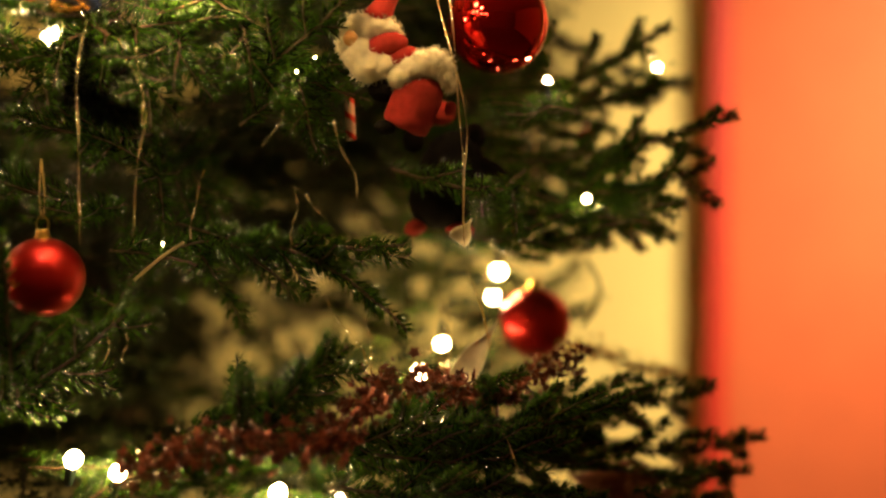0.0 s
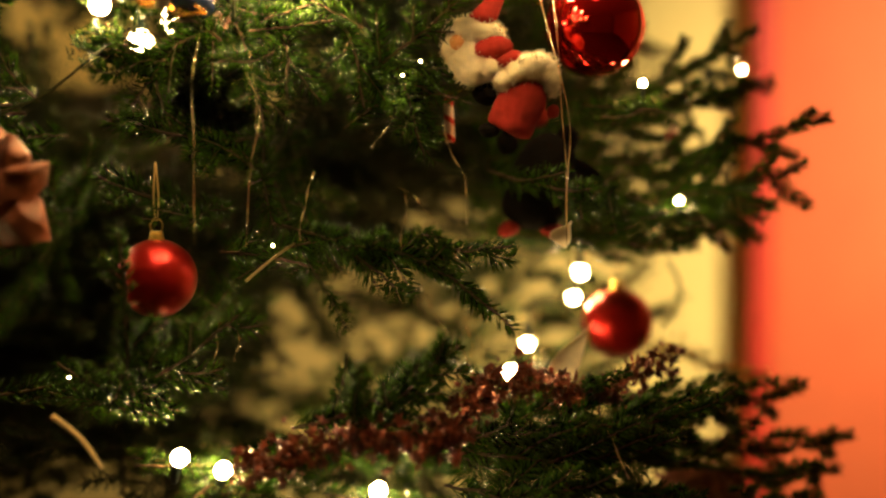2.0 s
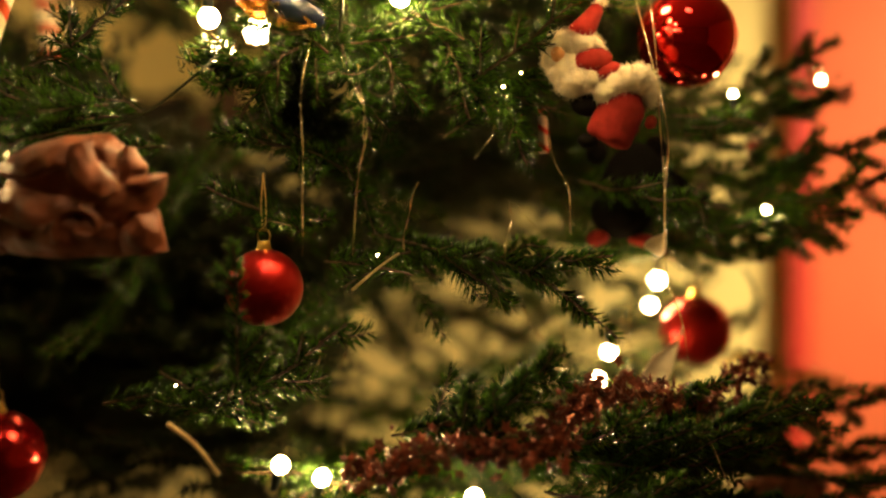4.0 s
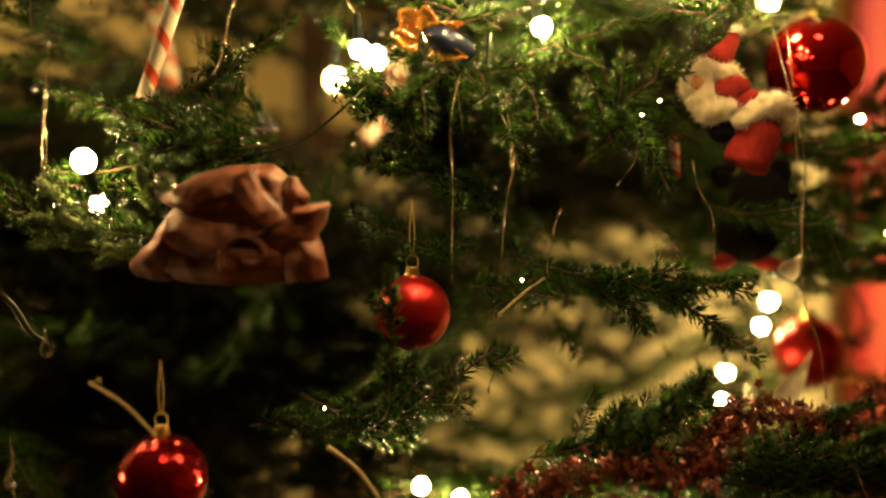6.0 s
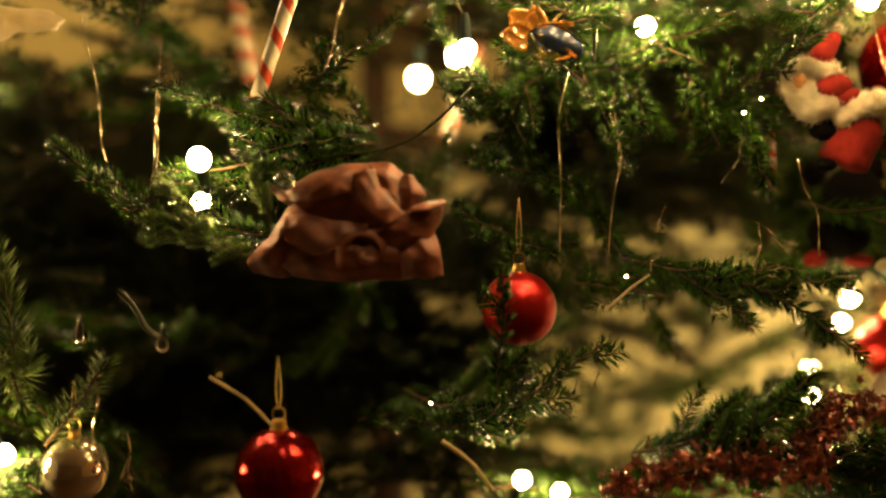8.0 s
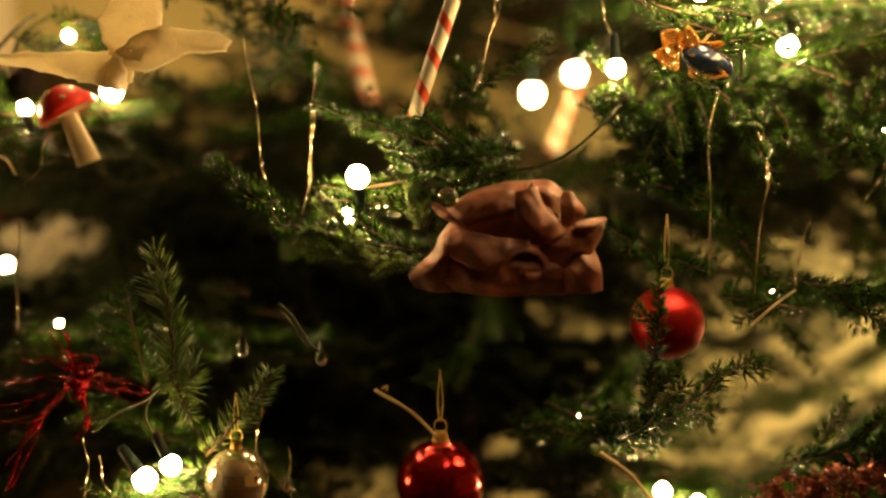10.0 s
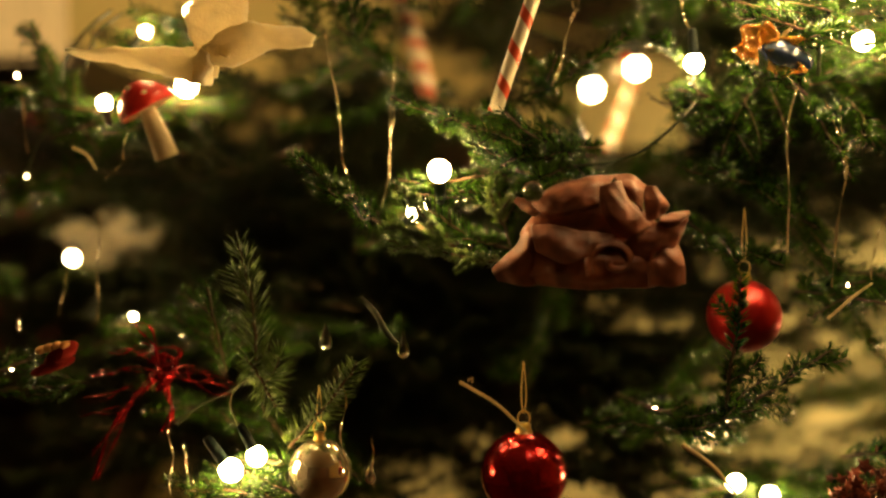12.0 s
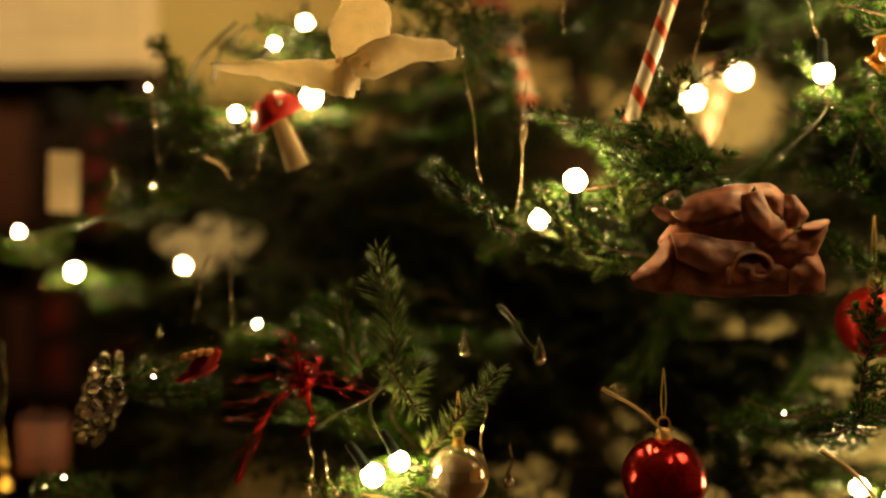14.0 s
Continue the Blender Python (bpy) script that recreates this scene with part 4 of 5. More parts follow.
def sheet(rows, k, thick=0.0016, seed=0.0, crease=10.0, n=11):
    """A folded piece of cloth laid through a few rows of points (across, up, depth)."""
    lines = [bend([Vector((x, y, z)) for x, z, y in row], 3 * n) for row in rows]
    grid = [bend(col, 3 * n) for col in zip(*lines)]
    nu, nv = len(grid) - 1, len(grid[0]) - 1

    def fn(u, v):
        p = grid[round(u * nu)][round(v * nv)]
        q = p * 0.0085 + Vector((seed, seed * 0.7, 0))
        ridge = crease * (0.9 - 2.4 * abs(noise.noise(q * 1.3 + Vector((5, 2, 9)))))
        return (p + crease * noise.noise_vector(q) + 0.4 * crease * noise.noise_vector(q * 2.7) - Vector((0, ridge, 0))) * k
    return slab(fn, nu, nv, thick)


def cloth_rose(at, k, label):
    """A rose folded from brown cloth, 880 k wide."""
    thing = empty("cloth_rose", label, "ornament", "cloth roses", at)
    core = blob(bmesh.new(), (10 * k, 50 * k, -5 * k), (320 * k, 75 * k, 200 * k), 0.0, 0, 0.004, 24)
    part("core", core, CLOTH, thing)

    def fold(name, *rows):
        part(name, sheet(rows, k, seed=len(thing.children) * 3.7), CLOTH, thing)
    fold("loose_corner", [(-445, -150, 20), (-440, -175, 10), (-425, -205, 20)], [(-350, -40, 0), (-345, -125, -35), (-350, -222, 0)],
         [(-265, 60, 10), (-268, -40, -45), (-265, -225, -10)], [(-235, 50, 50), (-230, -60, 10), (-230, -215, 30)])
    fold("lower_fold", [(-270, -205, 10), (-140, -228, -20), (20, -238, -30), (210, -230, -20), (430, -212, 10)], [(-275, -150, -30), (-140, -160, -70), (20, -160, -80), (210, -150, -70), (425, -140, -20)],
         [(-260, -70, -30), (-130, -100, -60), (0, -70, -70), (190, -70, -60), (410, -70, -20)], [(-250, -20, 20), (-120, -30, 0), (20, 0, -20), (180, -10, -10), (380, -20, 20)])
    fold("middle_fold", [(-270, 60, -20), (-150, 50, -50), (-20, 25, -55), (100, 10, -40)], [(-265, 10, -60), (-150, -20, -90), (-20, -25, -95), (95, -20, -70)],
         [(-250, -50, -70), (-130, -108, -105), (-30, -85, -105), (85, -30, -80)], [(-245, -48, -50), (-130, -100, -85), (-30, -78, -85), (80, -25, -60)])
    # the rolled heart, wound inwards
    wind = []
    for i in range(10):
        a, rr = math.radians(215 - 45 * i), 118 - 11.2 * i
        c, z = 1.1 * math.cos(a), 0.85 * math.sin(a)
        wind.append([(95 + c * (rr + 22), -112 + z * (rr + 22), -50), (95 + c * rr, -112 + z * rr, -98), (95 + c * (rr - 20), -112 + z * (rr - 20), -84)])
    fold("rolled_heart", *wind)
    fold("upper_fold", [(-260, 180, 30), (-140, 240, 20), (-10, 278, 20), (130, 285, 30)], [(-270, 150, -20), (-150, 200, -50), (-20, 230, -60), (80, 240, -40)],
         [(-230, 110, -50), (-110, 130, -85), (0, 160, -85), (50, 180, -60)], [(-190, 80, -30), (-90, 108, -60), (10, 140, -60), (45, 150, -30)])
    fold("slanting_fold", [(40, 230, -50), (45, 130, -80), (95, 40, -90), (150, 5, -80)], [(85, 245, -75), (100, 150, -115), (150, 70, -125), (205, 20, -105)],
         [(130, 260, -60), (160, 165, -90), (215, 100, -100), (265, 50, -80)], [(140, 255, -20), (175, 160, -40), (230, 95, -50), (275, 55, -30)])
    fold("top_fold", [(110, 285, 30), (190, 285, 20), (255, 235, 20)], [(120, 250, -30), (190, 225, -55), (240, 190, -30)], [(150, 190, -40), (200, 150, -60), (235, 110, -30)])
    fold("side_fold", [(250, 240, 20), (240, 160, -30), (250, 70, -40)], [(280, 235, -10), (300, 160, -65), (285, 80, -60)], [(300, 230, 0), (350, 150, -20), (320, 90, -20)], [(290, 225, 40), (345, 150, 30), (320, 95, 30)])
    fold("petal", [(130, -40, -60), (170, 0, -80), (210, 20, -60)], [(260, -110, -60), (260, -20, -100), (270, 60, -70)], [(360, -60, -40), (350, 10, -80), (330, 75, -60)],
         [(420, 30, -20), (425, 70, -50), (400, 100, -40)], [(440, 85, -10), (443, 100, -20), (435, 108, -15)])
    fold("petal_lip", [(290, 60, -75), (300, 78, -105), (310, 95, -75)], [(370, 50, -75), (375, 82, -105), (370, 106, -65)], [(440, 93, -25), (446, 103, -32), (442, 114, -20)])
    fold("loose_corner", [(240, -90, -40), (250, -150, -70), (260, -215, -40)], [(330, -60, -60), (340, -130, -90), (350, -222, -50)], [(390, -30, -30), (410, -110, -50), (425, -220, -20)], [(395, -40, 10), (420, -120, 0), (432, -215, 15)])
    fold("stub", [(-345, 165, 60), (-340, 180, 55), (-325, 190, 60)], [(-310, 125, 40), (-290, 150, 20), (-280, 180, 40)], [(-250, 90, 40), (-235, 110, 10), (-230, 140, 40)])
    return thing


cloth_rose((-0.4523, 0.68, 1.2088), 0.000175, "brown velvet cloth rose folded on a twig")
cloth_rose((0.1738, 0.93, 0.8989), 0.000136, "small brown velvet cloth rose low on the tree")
bead = tagged(part("glass_bead", blob(bmesh.new(), (0, 0, 0), (0.0085, 0.0085, 0.0085)), GLASS), "clear round glass bead on the cloth rose", "bead")
bead.location = (-0.4985, 0.67, 1.2455)


def felt_doll(at, k):
    """A small felt doll hung askew, in one mesh, its white wool with loose fibres."""
    bm = bmesh.new()

    def b(x, y, rx, rz, ry, roll=0, slot=0, d=0.0, wool=0):
        turn = Matrix.Rotation(math.radians(roll), 3, "Y")
        mid = Vector((x, d, -y)) * k
        start = len(bm.verts)
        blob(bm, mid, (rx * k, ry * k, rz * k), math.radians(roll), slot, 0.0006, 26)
        bm.verts.ensure_lookup_table()
        for v in bm.verts[start:]:
            v.co += (0.0012 if wool else 0.0004) * noise.noise_vector(v.co * 420) + (0.0006 if wool else 0.0002) * noise.noise_vector(v.co * 1300)
        for n in unit(rng.normal(0, 1, (wool, 3))):
            root = mid + turn @ Vector((n[0] * rx * k, n[1] * ry * k, n[2] * rz * k))
            way = (turn @ Vector(n) + Vector(rng.normal(0, 0.55, 3))).normalized()
            side = way.cross(Vector(rng.normal(0, 1, 3))).normalized() * 0.00022
            mid_way = root + way * 0.0022
            f = bm.faces.new([bm.verts.new(q) for q in (root - way * 0.001 - side, root - way * 0.001 + side, mid_way + side * 0.7, mid_way + way * 0.0025 + Vector(rng.normal(0, 0.0009, 3)))])
            f.material_index = slot
    lathe([(0, 60 * k), (6 * k, 58 * k), (12 * k, 50 * k), (15 * k, 36 * k), (20 * k, 16 * k), (24 * k, -4 * k), (0, -8 * k)], 24, bm, Matrix.Translation((-35 * k, 2 * k, 69 * k)) @ Matrix.Rotation(0.588, 4, "Y"))
    b(-1, -124, 8, 8, 8, 0, 1, 2, 90)
    for x, y, rx, rz, d in ((-64, -48, 31, 28, 0), (-40, -52, 36, 28, 2), (-18, -44, 24, 22, 4), (-80, -28, 20, 26, -2), (-62, -12, 31, 32, -4), (-46, 8, 33, 30, -6), (-26, 8, 26, 24, -6)):
        b(x, y, rx, rz, 26, 0, 1, d, 330)
    b(-76, -31, 13, 15, 12, 20, 2, -20)
    b(-18, -22, 35, 21, 16, -12, 0, -15)
    b(4, -2, 32, 17, 20, -25, 0, -8)
    b(-22, 46, 28, 22, 22, 0, 3, 6)
    for x, y, rx, rz, d in ((4, 28, 22, 20, -10), (22, 17, 26, 22, -12), (40, 9, 27, 23, -13), (56, 6, 27, 22, -12), (70, 12, 22, 22, -8), (80, 30, 13, 22, -2)):
        b(x, y, rx, rz, 26, -20, 1, d, 300)
    skirt = Vector((10 - 43, 0, 31 - 112)).to_track_quat("Z", "Y").to_matrix().to_4x4()
    start = len(bm.verts)
    lathe([(0, -6 * k), (24 * k, -4 * k), (36 * k, 8 * k), (40 * k, 26 * k), (40 * k, 50 * k), (41 * k, 74 * k), (38 * k, 84 * k), (30 * k, 88 * k), (0, 84 * k)], 40, bm, Matrix.Translation((43 * k, -2 * k, -31 * k)) @ Matrix.Diagonal((1, 0.72, 1, 1)) @ skirt)
    bm.verts.ensure_lookup_table()
    for v in bm.verts[start:]:
        v.co += 0.0022 * noise.noise_vector(v.co * 70) + 0.0004 * noise.noise_vector(v.co * 900)
    b(-22, 110, 18, 12, 18, 10, 3, 0)
    b(86, 78, 10, 12, 10, 25, 0, 8)
    ob = tagged(part("felt_doll", bm, [FELT_RED, FELT_WHITE, FACE, BLACK]), "red and white felt doll with a pointed hat", "doll")
    ob.location = at


felt_doll((-0.0369, 0.775, 1.3145), 0.0005)


def plush(at, k):
    """A dark soft toy in one mesh."""
    bm = bmesh.new()
    for x, y, rx, rz, ry, roll, slot in [(0, 0, 62, 92, 50, 0.25, 0), (-66, -72, 20, 24, 20, 0, 0), (44, -78, 22, 26, 20, 0, 0), (70, -20, 44, 18, 24, 0.5, 0), (-20, 40, 56, 50, 46, 0, 0),
                                        (-62, 88, 22, 15, 30, -0.4, 1), (20, 92, 26, 13, 30, 0.1, 1), (-18, -122, 30, 22, 20, 0.3, 1), (-40, -112, 16, 18, 18, 0.2, 1)]:
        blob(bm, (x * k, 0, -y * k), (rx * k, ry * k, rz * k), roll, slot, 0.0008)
    ob = tagged(part("soft_toy", bm, [BLACK, FELT_RED]), "black felt toy with red feet and bow", "soft toy")
    ob.location = at


plush((0.0057, 0.86, 1.2188), 0.0005)


def candy_cane(a, b, r, hook, mat, label):
    """A candy stick from its foot a towards b, bent over at the top."""
    a, b = Vector(a), Vector(b)
    size = (b - a).length
    pts = [(0, 0, size * i / 10) for i in range(11)]
    if hook:
        pts += [(hook - hook * math.cos(t), 0, size + hook * math.sin(t)) for t in np.linspace(0.2, 3.3, 12)]
    bm = tube(pts, r, sides=16)
    ob = tagged(part("candy_cane", bm, mat), label, "candy cane", "candy canes")
    ob.matrix_world = Matrix.Translation(a) @ (b - a).to_track_quat("Z", "Y").to_matrix().to_4x4()
    return ob


candy_cane((-0.5285, 0.711, 1.3131), (-0.4857, 0.715, 1.4401), 0.0065, 0.02, CANDY, "red and white striped candy cane")
candy_cane((-0.6053, 1.03, 1.3679), (-0.6375, 1.05, 1.4906), 0.0105, 0.022, CANDY, "red and white candy cane deep between branches")
candy_cane((-0.3866, 1.1, 1.3092), (-0.35, 1.12, 1.4068), 0.009, 0.02, CANDY, "red and white candy cane behind lit bulbs")
candy_cane((-0.0799, 0.82, 1.2523), (-0.0817, 0.82, 1.2905), 0.0042, 0, CANDY_THIN, "short thin red striped candy stick")
candy_cane((0.1995, 0.95, 1.1525), (0.1788, 0.95, 1.211), 0.0042, 0.01, CANDY_THIN, "thin red striped candy cane on a twig")
candy_cane((0.15, 0.95, 1.2299), (0.1451, 0.95, 1.2623), 0.0042, 0.01, CANDY_THIN, "thin red striped candy cane on a twig")


def wrapped_sweet(at, k):
    """A dark blue glass body with amber glass wings."""
    thing = empty("glass_butterfly", "amber and dark blue glass ornament on a twig", "ornament", "", at)
    bm = bmesh.new()
    blob(bm, (26 * k, 0, -14 * k), (50 * k, 22 * k, 22 * k), 0.42)
    for v in bm.verts:
        v.co += 0.004 * noise.noise_vector(v.co * 90)
    part("body", bm, BLUE, thing, "dark blue glass body")
    for x, z, w, h, up, out in [(-20, 0, 46, 46, (-0.8, 0, 0.7), (0, -1, 0.3)), (-24, -6, 40, 44, (-1, 0, 0.1), (0, -1, 0)), (-6, 4, 30, 40, (-0.1, 0, 1), (0, -1, 0)), (-4, -26, 30, 60, (1, 0, -0.25), (0, -1, 0)), (-10, 2, 18, 66, (1, 0, 0.12), (0, -1, 0.2))]:
        rt = Vector(up).cross(Vector((0, 1, 0)))
        part("wing", petal((x * k, -6 * k, z * k), rt, up, out, w * k, h * k, 8 * k, 8 * k, 0.6, 5 * k, 0.0022, x), AMBER, thing, "amber glass wing")
    for dx, dz in ((60, 60), (44, 46)):
        part("wire", tube(bend([(10 * k, 4 * k, 6 * k), (dx * 0.6 * k, 6 * k, dz * 0.6 * k), (dx * k, 8 * k, dz * k)]), 0.0009), STRAW, thing)
    return thing


wrapped_sweet((-0.2966, 0.725, 1.3663), 0.0005)


def paper_bird(at, k):
    """A pale pressed-cloth bird with a raised wing."""
    thing = empty("cloth_bird", "cream pressed cloth bird with spread wings", "ornament", "", at)

    def wing(name, pts, widths, thick=0.0022, tilt=0.3):
        line = bend([Vector((x * k, y * k, -z * k)) for x, z, y in pts], 24)
        n = len(line) - 1

        def fn(u, v):
            i = min(n - 1, int(u * n))
            p = line[i].lerp(line[i + 1], u * n - i)
            t = (line[i + 1] - line[i]).normalized()
            side = Vector((-t.z, tilt, t.x)).normalized()
            f = u * (len(widths) - 1)
            j = min(len(widths) - 2, int(f))
            w = (widths[j] * (1 - f + j) + widths[j + 1] * (f - j)) * k * (1 + 0.1 * noise.noise(Vector((u * 11, k * 90, 3.0 + (v > 0.5)))))
            q = p + side * w * (v - 0.5) + Vector((0, 0.006 * math.sin(3 * v + 5 * u), 0))
            return q + 0.003 * noise.noise_vector(q * 45) + 0.0016 * noise.noise_vector(q * 150)
        part(name, slab(fn, 28, 10, thick), PAPER, thing)
    wing("raised_wing", [(-12, 20, 0), (-4, -20, 2), (4, -60, 4), (-2, -98, 6)], [64, 88, 100, 96, 60], tilt=0.1)
    wing("wing", [(-24, 24, 0), (50, 4, -4), (110, -4, -6), (162, 6, -6)], [30, 58, 56, 40, 44, 22], tilt=0.1)
    wing("tail", [(0, 34, 0), (-60, 36, 2), (-130, 26, 4), (-250, 16, 6)], [52, 60, 58, 40, 20, 6], tilt=0.1)
    wing("breast", [(-46, 34, -4), (-26, 52, -4), (-14, 74, -2)], [44, 60, 34, 8], tilt=0.1)
    return thing


paper_bird((-0.7556, 0.68, 1.3703), 0.0005)


def mushroom(at, k):
    """A toadstool ornament with a spotted red cap."""
    thing = empty("toadstool_ornament", "toadstool ornament with a spotted red cap", "ornament", "", at)
    thing.rotation_euler = (0.2, -0.2, 0)
    part("cap", lathe([(0, 44 * k), (16 * k, 42 * k), (34 * k, 30 * k), (50 * k, 8 * k), (55 * k, -6 * k), (50 * k, -9 * k), (46 * k, -7 * k)], 28, m=Matrix.Rotation(-0.3, 4, "Y")), CAP, thing, "glossy red cap")
    part("gills", lathe([(46 * k, -7 * k), (30 * k, -4 * k), (12 * k, -10 * k), (0, -10 * k)], 28, m=Matrix.Rotation(-0.3, 4, "Y")), STEM, thing, "pale gills under the cap")
    part("stem", tube(bend([(0, 0, -6 * k), (4 * k, 0, -40 * k), (8 * k, 0, -66 * k), (12 * k, 0, -100 * k)]), 15 * k, 22 * k, 14), STEM, thing, "cream stem")
    for a, r, z in ((4.2, 28, 35), (5.1, 40, 22), (3.4, 42, 20)):
        part("spot", blob(bmesh.new(), (r * k * math.cos(a), r * k * math.sin(a), z * k), (6 * k, 6 * k, 4 * k), n=8), FELT_WHITE, thing, "white spot")
    return thing


mushroom((-0.8416, 0.75, 1.3276), 0.0005)


def foil(bm, points, w, turns, curl=0.0):
    pts = bend(points, 30)
    prev = None
    ph = rng.uniform(0, 6)
    for i, p in enumerate(pts):
        a = ph + turns * 6.28 * i / len(pts)
        side = Vector((math.cos(a), math.sin(a), 0.4 * math.sin(2 * a))) * w
        nrm = Vector((-math.sin(a), math.cos(a), 0)) * 0.00018
        ring = [bm.verts.new(p + side + nrm), bm.verts.new(p - side + nrm), bm.verts.new(p - side - nrm), bm.verts.new(p + side - nrm)]
        if prev:
            for k in range(4):
                bm.faces.new((prev[k], prev[(k + 1) % 4], ring[(k + 1) % 4], ring[k]))
        else:
            bm.faces.new(ring[::-1])
        prev = ring
    bm.faces.new(prev)


def raffia(at, k):
    """A tangled bow of red foil raffia."""
    thing = empty("raffia_bow", "tangled bow of shiny red raffia strips", "bow", "", at)
    for i in range(14):
        bm = bmesh.new()
        foil(bm, [Vector((rng.normal(0, 14), rng.normal(0, 10), 10 + rng.normal(0, 16))) * k for _ in range(4)], 0.0022, 1.5)
        part("strip", bm, FOIL_RED, thing)
    for pts in [[(0, 0), (-60, -20), (-110, -35), (-150, -40)], [(-10, -5), (-55, -45), (-80, -90), (-130, -135)], [(-20, 0), (-60, -50), (-90, -100), (-115, -175)], [(10, 5), (50, -5), (85, -15), (115, -20)],
                [(5, 10), (60, 5), (100, -10), (130, -12)], [(0, 15), (-30, 40), (-60, 45), (-80, 40)], [(0, 20), (-5, 60), (-20, 85), (-50, 90)], [(15, 15), (30, 40), (0, 48), (-40, 42)],
                [(-5, 0), (-40, -40), (-70, -60), (-140, -62)], [(0, 0), (10, -30), (20, -60), (5, -90)], [(20, 10), (45, 18), (60, -5), (95, 0)], [(-10, 10), (-50, 15), (-80, 5), (-120, 0)]]:
        bm = bmesh.new()
        foil(bm, [Vector((x, rng.normal(0, 12), z)) * k for x, z in pts], rng.uniform(0.0012, 0.0024), 1.2)
        part("strip", bm, FOIL_RED, thing)
        bm = bmesh.new()
        foil(bm, [Vector((x + rng.normal(0, 5), rng.normal(0, 12), z + rng.normal(0, 6))) * k for x, z in pts], 0.0012, 2)
        part("strip", bm, FOIL_RED, thing)
    return thing


raffia((-0.8094, 0.69, 1.0929), 0.0005)


def garland(points, count, size, spread, mat, label):
    """A wire set all over with small crumpled flakes."""
    line = bend(points, 60)
    thing = empty("garland", label, "garland", "", line[0])
    org = line[0].copy()
    part("wire", tube([p - org for p in line], 0.0012), BARK, thing)
    bm = bmesh.new()
    for _ in range(count):
        f = rng.uniform(0, len(line) - 1.001)
        p = line[int(f)].lerp(line[int(f) + 1], f - int(f)) - org + Vector(rng.normal(0, spread, 3))
        m = Matrix.Translation(p) @ Euler(rng.uniform(0, 6.28, 3)).to_matrix().to_4x4()
        s = size * rng.uniform(0.5, 1.4)
        c = bm.verts.new(m @ Vector((0, 0, s * 0.35)))
        ring = [bm.verts.new(m @ Vector((s * (1 if j % 2 else 0.45) * math.cos(j * math.pi / 5), s * (1 if j % 2 else 0.45) * math.sin(j * math.pi / 5), 0))) for j in range(10)]
        low = bm.verts.new(m @ Vector((0, 0, -s * 0.1)))
        for j in range(10):
            bm.faces.new((c, ring[j], ring[(j + 1) % 10]))
            bm.faces.new((low, ring[(j + 1) % 10], ring[j]))
    part("foil", bm, mat, thing, smooth=False)["kind"] = "stuff"
    return thing


garland([(-0.2476, 0.71, 0.9911), (-0.2074, 0.7, 1.0049), (-0.1621, 0.69, 1.0184), (-0.1131, 0.7, 1.0145), (-0.0799, 0.71, 1.0198), (-0.056, 0.74, 1.0441), (-0.0201, 0.75, 1.0512), (0.0213, 0.76, 1.0446)], 760, 0.0056, 0.0076, GARLAND, "copper red garland of crumpled foil flakes")
garland([(0.0213, 0.76, 1.0446), (0.0552, 0.78, 1.0405), (0.0858, 0.8, 1.0512), (0.1232, 0.84, 1.0592)], 260, 0.005, 0.0064, GARLAND, "copper red garland of crumpled foil flakes")
garland([(0.1162, 0.95, 1.0512), (0.163, 0.97, 1.0404), (0.2066, 0.98, 1.0237), (0.2596, 1.0, 1.0109)], 200, 0.004, 0.006, GARLAND_GOLD, "gold foil garland along a branch")


def mitten(at, k):
    thing = empty("felt_ornament", "small red felt ornament with pale trim", "ornament", "", at)
    bm = bmesh.new()
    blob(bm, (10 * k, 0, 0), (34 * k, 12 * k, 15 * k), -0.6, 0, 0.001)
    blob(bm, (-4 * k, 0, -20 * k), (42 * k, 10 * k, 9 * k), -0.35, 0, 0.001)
    part("body", bm, FELT_RED, thing)
    bm = bmesh.new()
    for x, z in ((-22, 8), (-9, 12), (5, 15), (19, 16)):
        blob(bm, (x * k, -4 * k, z * k), (10 * k, 9 * k, 7 * k), -0.4, 0, 0.0006, 10)
    part("trim", bm, FACE, thing, "pale scalloped trim")
    return thing


mitten((-0.8966, 0.682, 1.1119), 0.0005)


def glass_cone(a, b, r):
    """A hanging cone of clear glass scales."""
    a, b = Vector(a), Vector(b)
    thing = empty("glass_cone", "clear gold-tinted glass pine cone", "ornament", "", a)
    for i in range(46):
        bm = bmesh.new()
        s = i / 45
        ang = i * 2.4
        rr = r * rng.uniform(0.75, 1.25) * (0.35 + 0.75 * math.sin(math.pi * min(1, s * 0.85 + 0.12)))
        p = (b - a) * s + Vector((rr * math.cos(ang), rr * math.sin(ang), 0.1 * rr * math.sin(3 * ang)))
        part("scale", blob(bm, p, (r * 0.36, r * 0.36, r * 0.5), ang, 0, 0.0005, 8), GLASS, thing)
    part("core", tube([(0, 0, 0), (b - a) * 0.5, b - a], r * 0.3, r * 0.2, 8), GLASS, thing)
    return thing


glass_cone((-0.9822, 0.702, 1.1112), (-1.0031, 0.702, 1.0358), 0.0135)

for at, s in (((-0.6697, 0.69, 1.1239), 0.006), ((-0.6061, 0.7, 1.1156), 0.006), ((-0.6332, 0.69, 1.0101), 0.005), ((-0.9368, 0.7, 1.1339), 0.003), ((-1.0453, 0.74, 0.9945), 0.0035)):
    drop = tagged(part("glass_drop", lathe([(0, 2.6 * s), (0.15 * s, 2.2 * s), (0.45 * s, 1.2 * s), (0.85 * s, 0.2 * s), (s, -0.5 * s), (0.75 * s, -1.2 * s), (0, -1.6 * s)], 18), GLASS), "small clear glass drop", "glass drop", "glass drops")
    drop.location = at

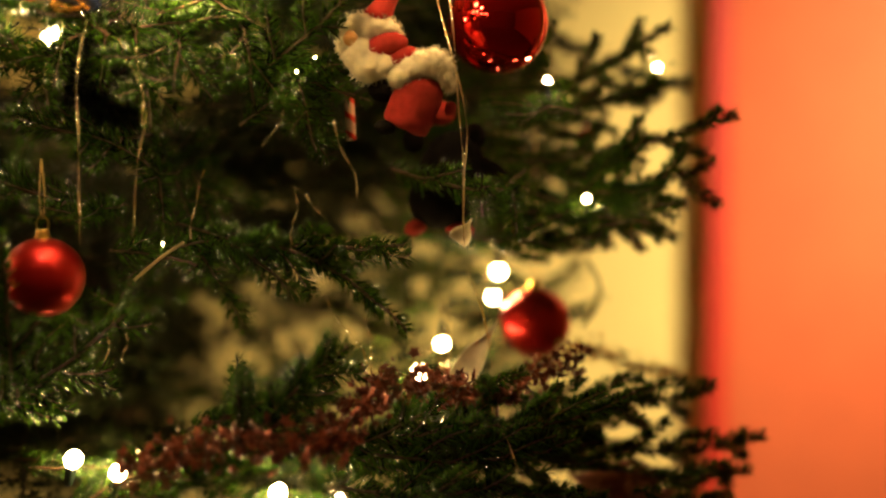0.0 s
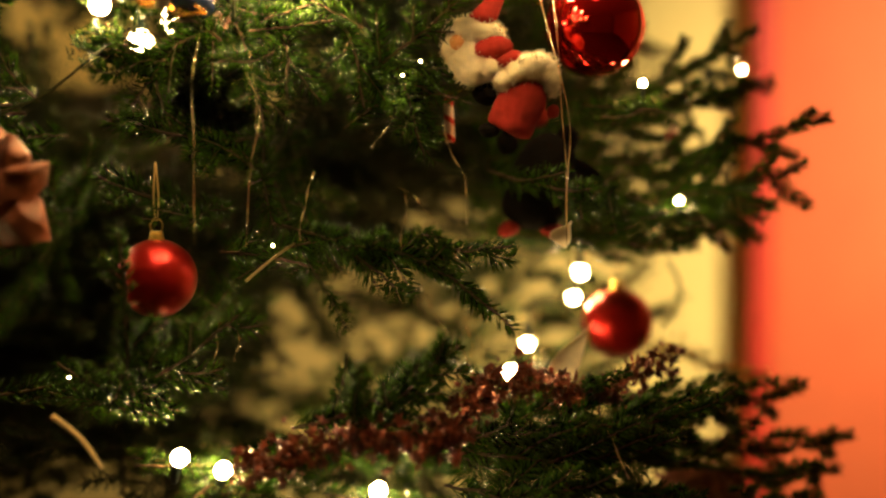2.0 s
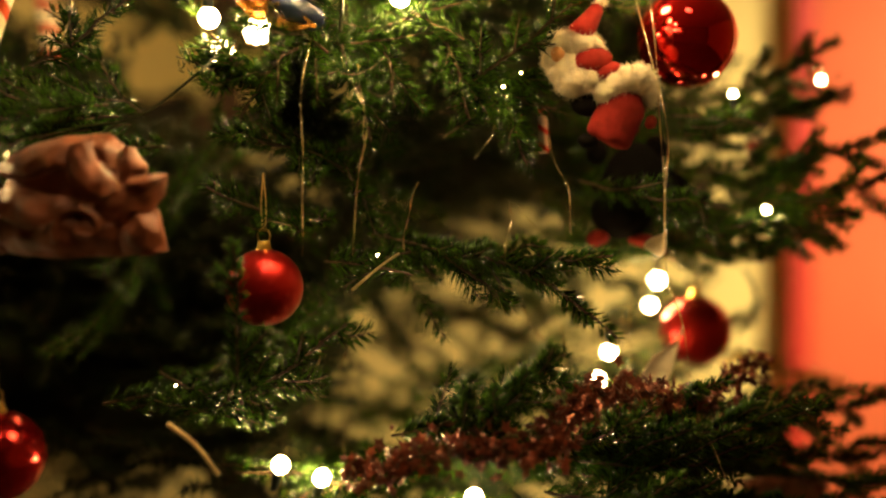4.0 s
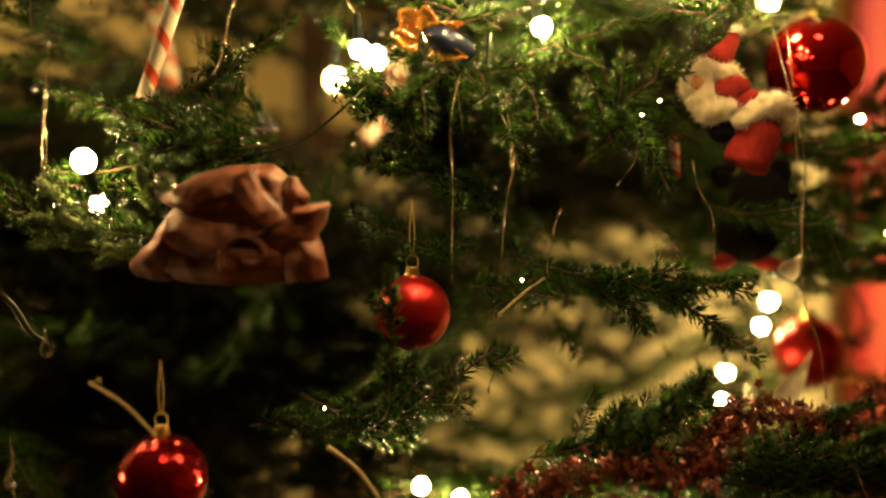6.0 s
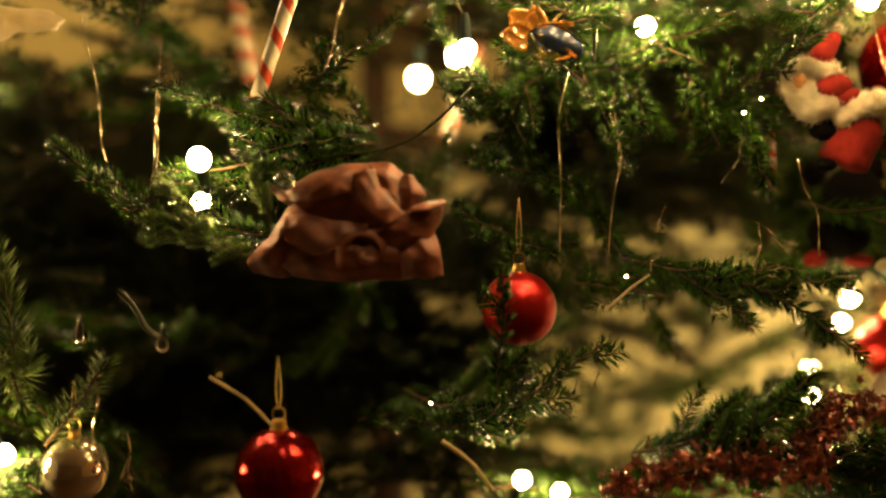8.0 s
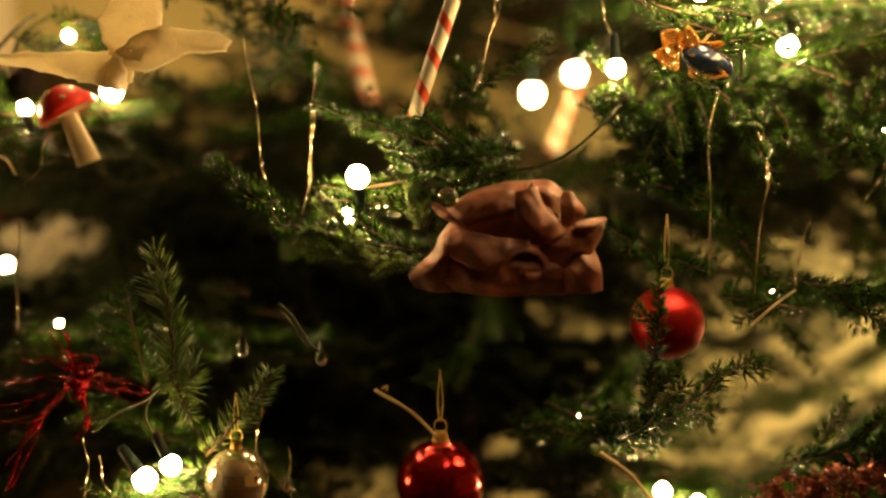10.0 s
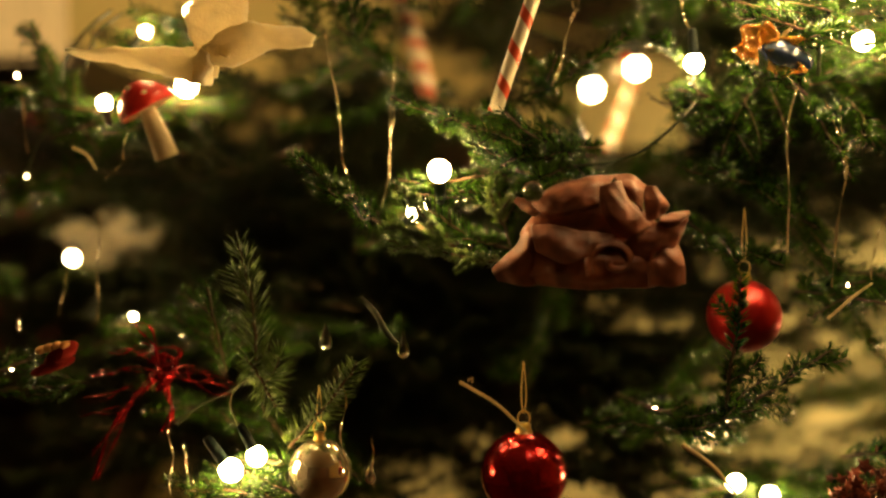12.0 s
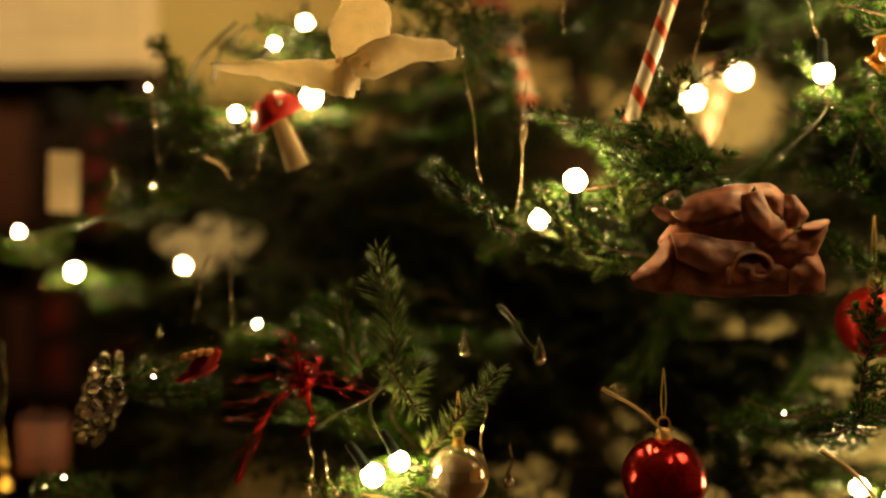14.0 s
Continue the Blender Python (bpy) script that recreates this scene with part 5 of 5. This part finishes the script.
for base, tip, w in (((0.013, 0.82, 1.039), (0.0493, 0.84, 1.0929), 0.022), ((0.0116, 0.8, 1.1644), (0.0232, 0.8, 1.1837), 0.016)):
    b, t = Vector(base), Vector(tip)
    up = t - b
    tagged(part("dry_leaf", petal(b, up.cross(Vector((0, 1, 0))), up, (0, -1, 0), w, up.length, 0.004, 0.003, 0.05, 0.002, 0.0008), LEAF), "pale dry leaf caught in the twigs", "leaf", "dry leaves")

# ---- behind the tree ----
LINEN = glow("lit_linen", (1.0, 0.57, 0.17), 0.5)
LINEN.node_tree.nodes["Principled BSDF"].inputs["Base Color"].default_value = (0.35, 0.26, 0.12, 1)
DARK_WOOD = material("dark_stained_wood", (0.035, 0.016, 0.01), 0.5, vary=0.4, scale=20, bump=0.2)
BOOK_RED = material("red_book_cloth", (0.3, 0.03, 0.02), 0.7, vary=0.2)
BOOK_BROWN = material("brown_book_cloth", (0.16, 0.06, 0.03), 0.7, vary=0.2)


def linen(m):
    """A woven look, thread by thread, in the lit cloth."""
    nt = m.node_tree
    coord = nt.nodes.new("ShaderNodeTexCoord")
    total = None
    for scale in ((900, 900, 25), (25, 25, 700)):
        mp = nt.nodes.new("ShaderNodeMapping")
        mp.inputs["Scale"].default_value = scale
        nz = nt.nodes.new("ShaderNodeTexNoise")
        nz.inputs["Scale"].default_value = 0.3
        nt.links.new(coord.outputs["Object"], mp.inputs["Vector"])
        nt.links.new(mp.outputs["Vector"], nz.inputs["Vector"])
        add = nt.nodes.new("ShaderNodeMath")
        add.operation = "MULTIPLY_ADD"
        add.inputs[1].default_value = 0.42
        nt.links.new(nz.outputs["Fac"], add.inputs[0])
        if total:
            nt.links.new(total.outputs[0], add.inputs[2])
        else:
            add.inputs[2].default_value = 0.1
        total = add
    nt.links.new(total.outputs[0], nt.nodes["Principled BSDF"].inputs["Emission Strength"])


linen(LINEN)
LX, LZ = -1.112, 1.441
pendant = empty("pendant_lamp", "hanging lamp with a square lit linen shade", "lamp", "", (LX - 0.19, 1.16, 0))
for x0, y0, x1, y1 in ((-0.19, -0.03, 0.19, -0.026), (-0.19, 0.026, 0.19, 0.03), (-0.19, -0.025, -0.186, 0.025), (0.186, -0.025, 0.19, 0.025)):
    part("shade", box(x0, y0, LZ, x1, y1, LZ + 0.28, 0.001), LINEN, pendant, "lit cream linen side of the shade", smooth=False)
part("diffuser", box(-0.184, -0.024, LZ + 0.002, 0.184, 0.024, LZ + 0.006), DARK_WOOD, pendant, "dark board under the shade", smooth=False)
part("cord", tube([(0, 0, LZ + 0.27), (0, 0, 2.0), (0, 0, 2.5)], 0.003, sides=8), DARK_WOOD, pendant)
part("frame", tube([(-0.188, 0, LZ + 0.27), (0, 0, LZ + 0.272), (0.188, 0, LZ + 0.27)], 0.002), GOLD, pendant)
# added light behind and above the shade, brightening the wall
wall_fill = bpy.data.lights.new("wall_fill_light", "POINT")
wall_fill.energy, wall_fill.color, wall_fill.shadow_soft_size = 6.0, (1.0, 0.74, 0.4), 0.04
new("wall_fill_light", wall_fill).location = (LX - 0.19, 1.45, LZ + 0.40)

BX, _, BZ = (-1.3083, 1.66, 1.5258)
bookcase = empty("bookcase", "dark stained bookcase filled with books", "bookcase", "", (BX, 1.66, 0))
part("side", box(-0.03, 0, 0, 0, 0.32, BZ, 0.002), DARK_WOOD, bookcase, smooth=False)
part("side", box(-1.2, 0, 0, -1.17, 0.32, BZ, 0.002), DARK_WOOD, bookcase, smooth=False)
part("back", box(-1.17, 0.3, 0, -0.03, 0.32, BZ, 0.001), DARK_WOOD, bookcase, smooth=False)
part("top", box(-1.2, -0.005, BZ, 0, 0.32, BZ + 0.025, 0.002), DARK_WOOD, bookcase, smooth=False)
for z in (0.08, BZ - 0.95, BZ - 0.62, BZ - 0.3):
    part("shelf", box(-1.17, 0.005, z - 0.02, -0.03, 0.3, z, 0.002), DARK_WOOD, bookcase, smooth=False)
for z in (BZ - 0.62, BZ - 0.3):
    x = BX - 1.15
    while x < BX - 0.08:
        w = rng.uniform(0.018, 0.045)
        h = rng.uniform(0.17, 0.25)
        bm = box(0, 0, 0, w, rng.uniform(0.13, 0.18), h, 0.003)
        ob = tagged(part("book", bm, [BOOK_RED, BOOK_BROWN, DARK_WOOD, DARK_WOOD][int(rng.integers(4))], smooth=False), "cloth-bound book standing on the bookcase shelf", "book", "books on the bookcase")
        ob.location = (x, 1.69, z)
        x += w + 0.003
CX, _, CZ = (-1.1595, 0.95, 1.3128)
card = tagged(part("greeting_card", box(0, 0, 0, 0.034, 0.004, 0.07, 0.001), CARD, smooth=False), "plain cream greeting card tucked in the twigs", "card")
card.location, card.rotation_euler = (CX, 0.95, CZ - 0.07), (0.0, 0.03, 0.2)


def cloth_flower(at, r):
    """A pale cloth flower with loose round petals, added for a cream patch."""
    thing = empty("cloth_flower", "pale cream stand-in flower deep in the branches", "ornament", "", at)
    for x, z, w, h, a in ((-0.55, 0.1, 0.5, 0.3, 0.3), (0.5, 0.15, 0.55, 0.32, -0.3), (0.1, 0.35, 0.4, 0.28, 0.1), (-0.3, -0.25, 0.42, 0.25, -0.5), (0.45, -0.2, 0.4, 0.22, 0.5), (0.0, -0.45, 0.16, 0.34, 0.1)):
        part("petal", blob(bmesh.new(), (x * r, 0.01 * x, z * r), (w * r, 0.008, h * r), a, 0, 0.004, 20), PAPER, thing)


cloth_flower((-1.012, 1.08, 1.197), 0.066)


def gift_box(at, s):
    """A small wrapped box with a ribbon and a bow."""
    thing = empty("gift_box", "small red-brown wrapped gift box in the branches", "gift box", "", at)
    thing.rotation_euler = (0.1, 0.06, 0.35)
    part("box", box(-s, -s * 0.6, -s * 1.1, s, s * 0.6, s * 1.1, 0.003), material("red_brown_paper", (0.22, 0.06, 0.03), 0.5, vary=0.2, scale=40), thing, smooth=False)
    part("ribbon", box(-s * 0.14, -s * 0.63, -s * 1.12, s * 0.14, s * 0.63, s * 1.12, 0.001), BOOK_BROWN, thing, "brown ribbon", smooth=False)
    for sx in (-1, 1):
        part("bow", petal((0, 0, s * 1.12), (0, 1, 0), (sx, 0, 0.5), (0, 0, 1), s * 0.5, s * 0.7, 0.004, 0.003, 0.5, 0.001, 0.001), BOOK_BROWN, thing)


gift_box((-1.1949, 1.0, 0.9619), 0.0292)
bauble((-1.1587, 0.84, 0.9576), 0.009, GOLD, "tiny gold ball on a thread", 0.03)
bauble((-1.165, 0.85, 0.9776), 0.007, GOLD, "tiny gold ball on a thread", 0.03)
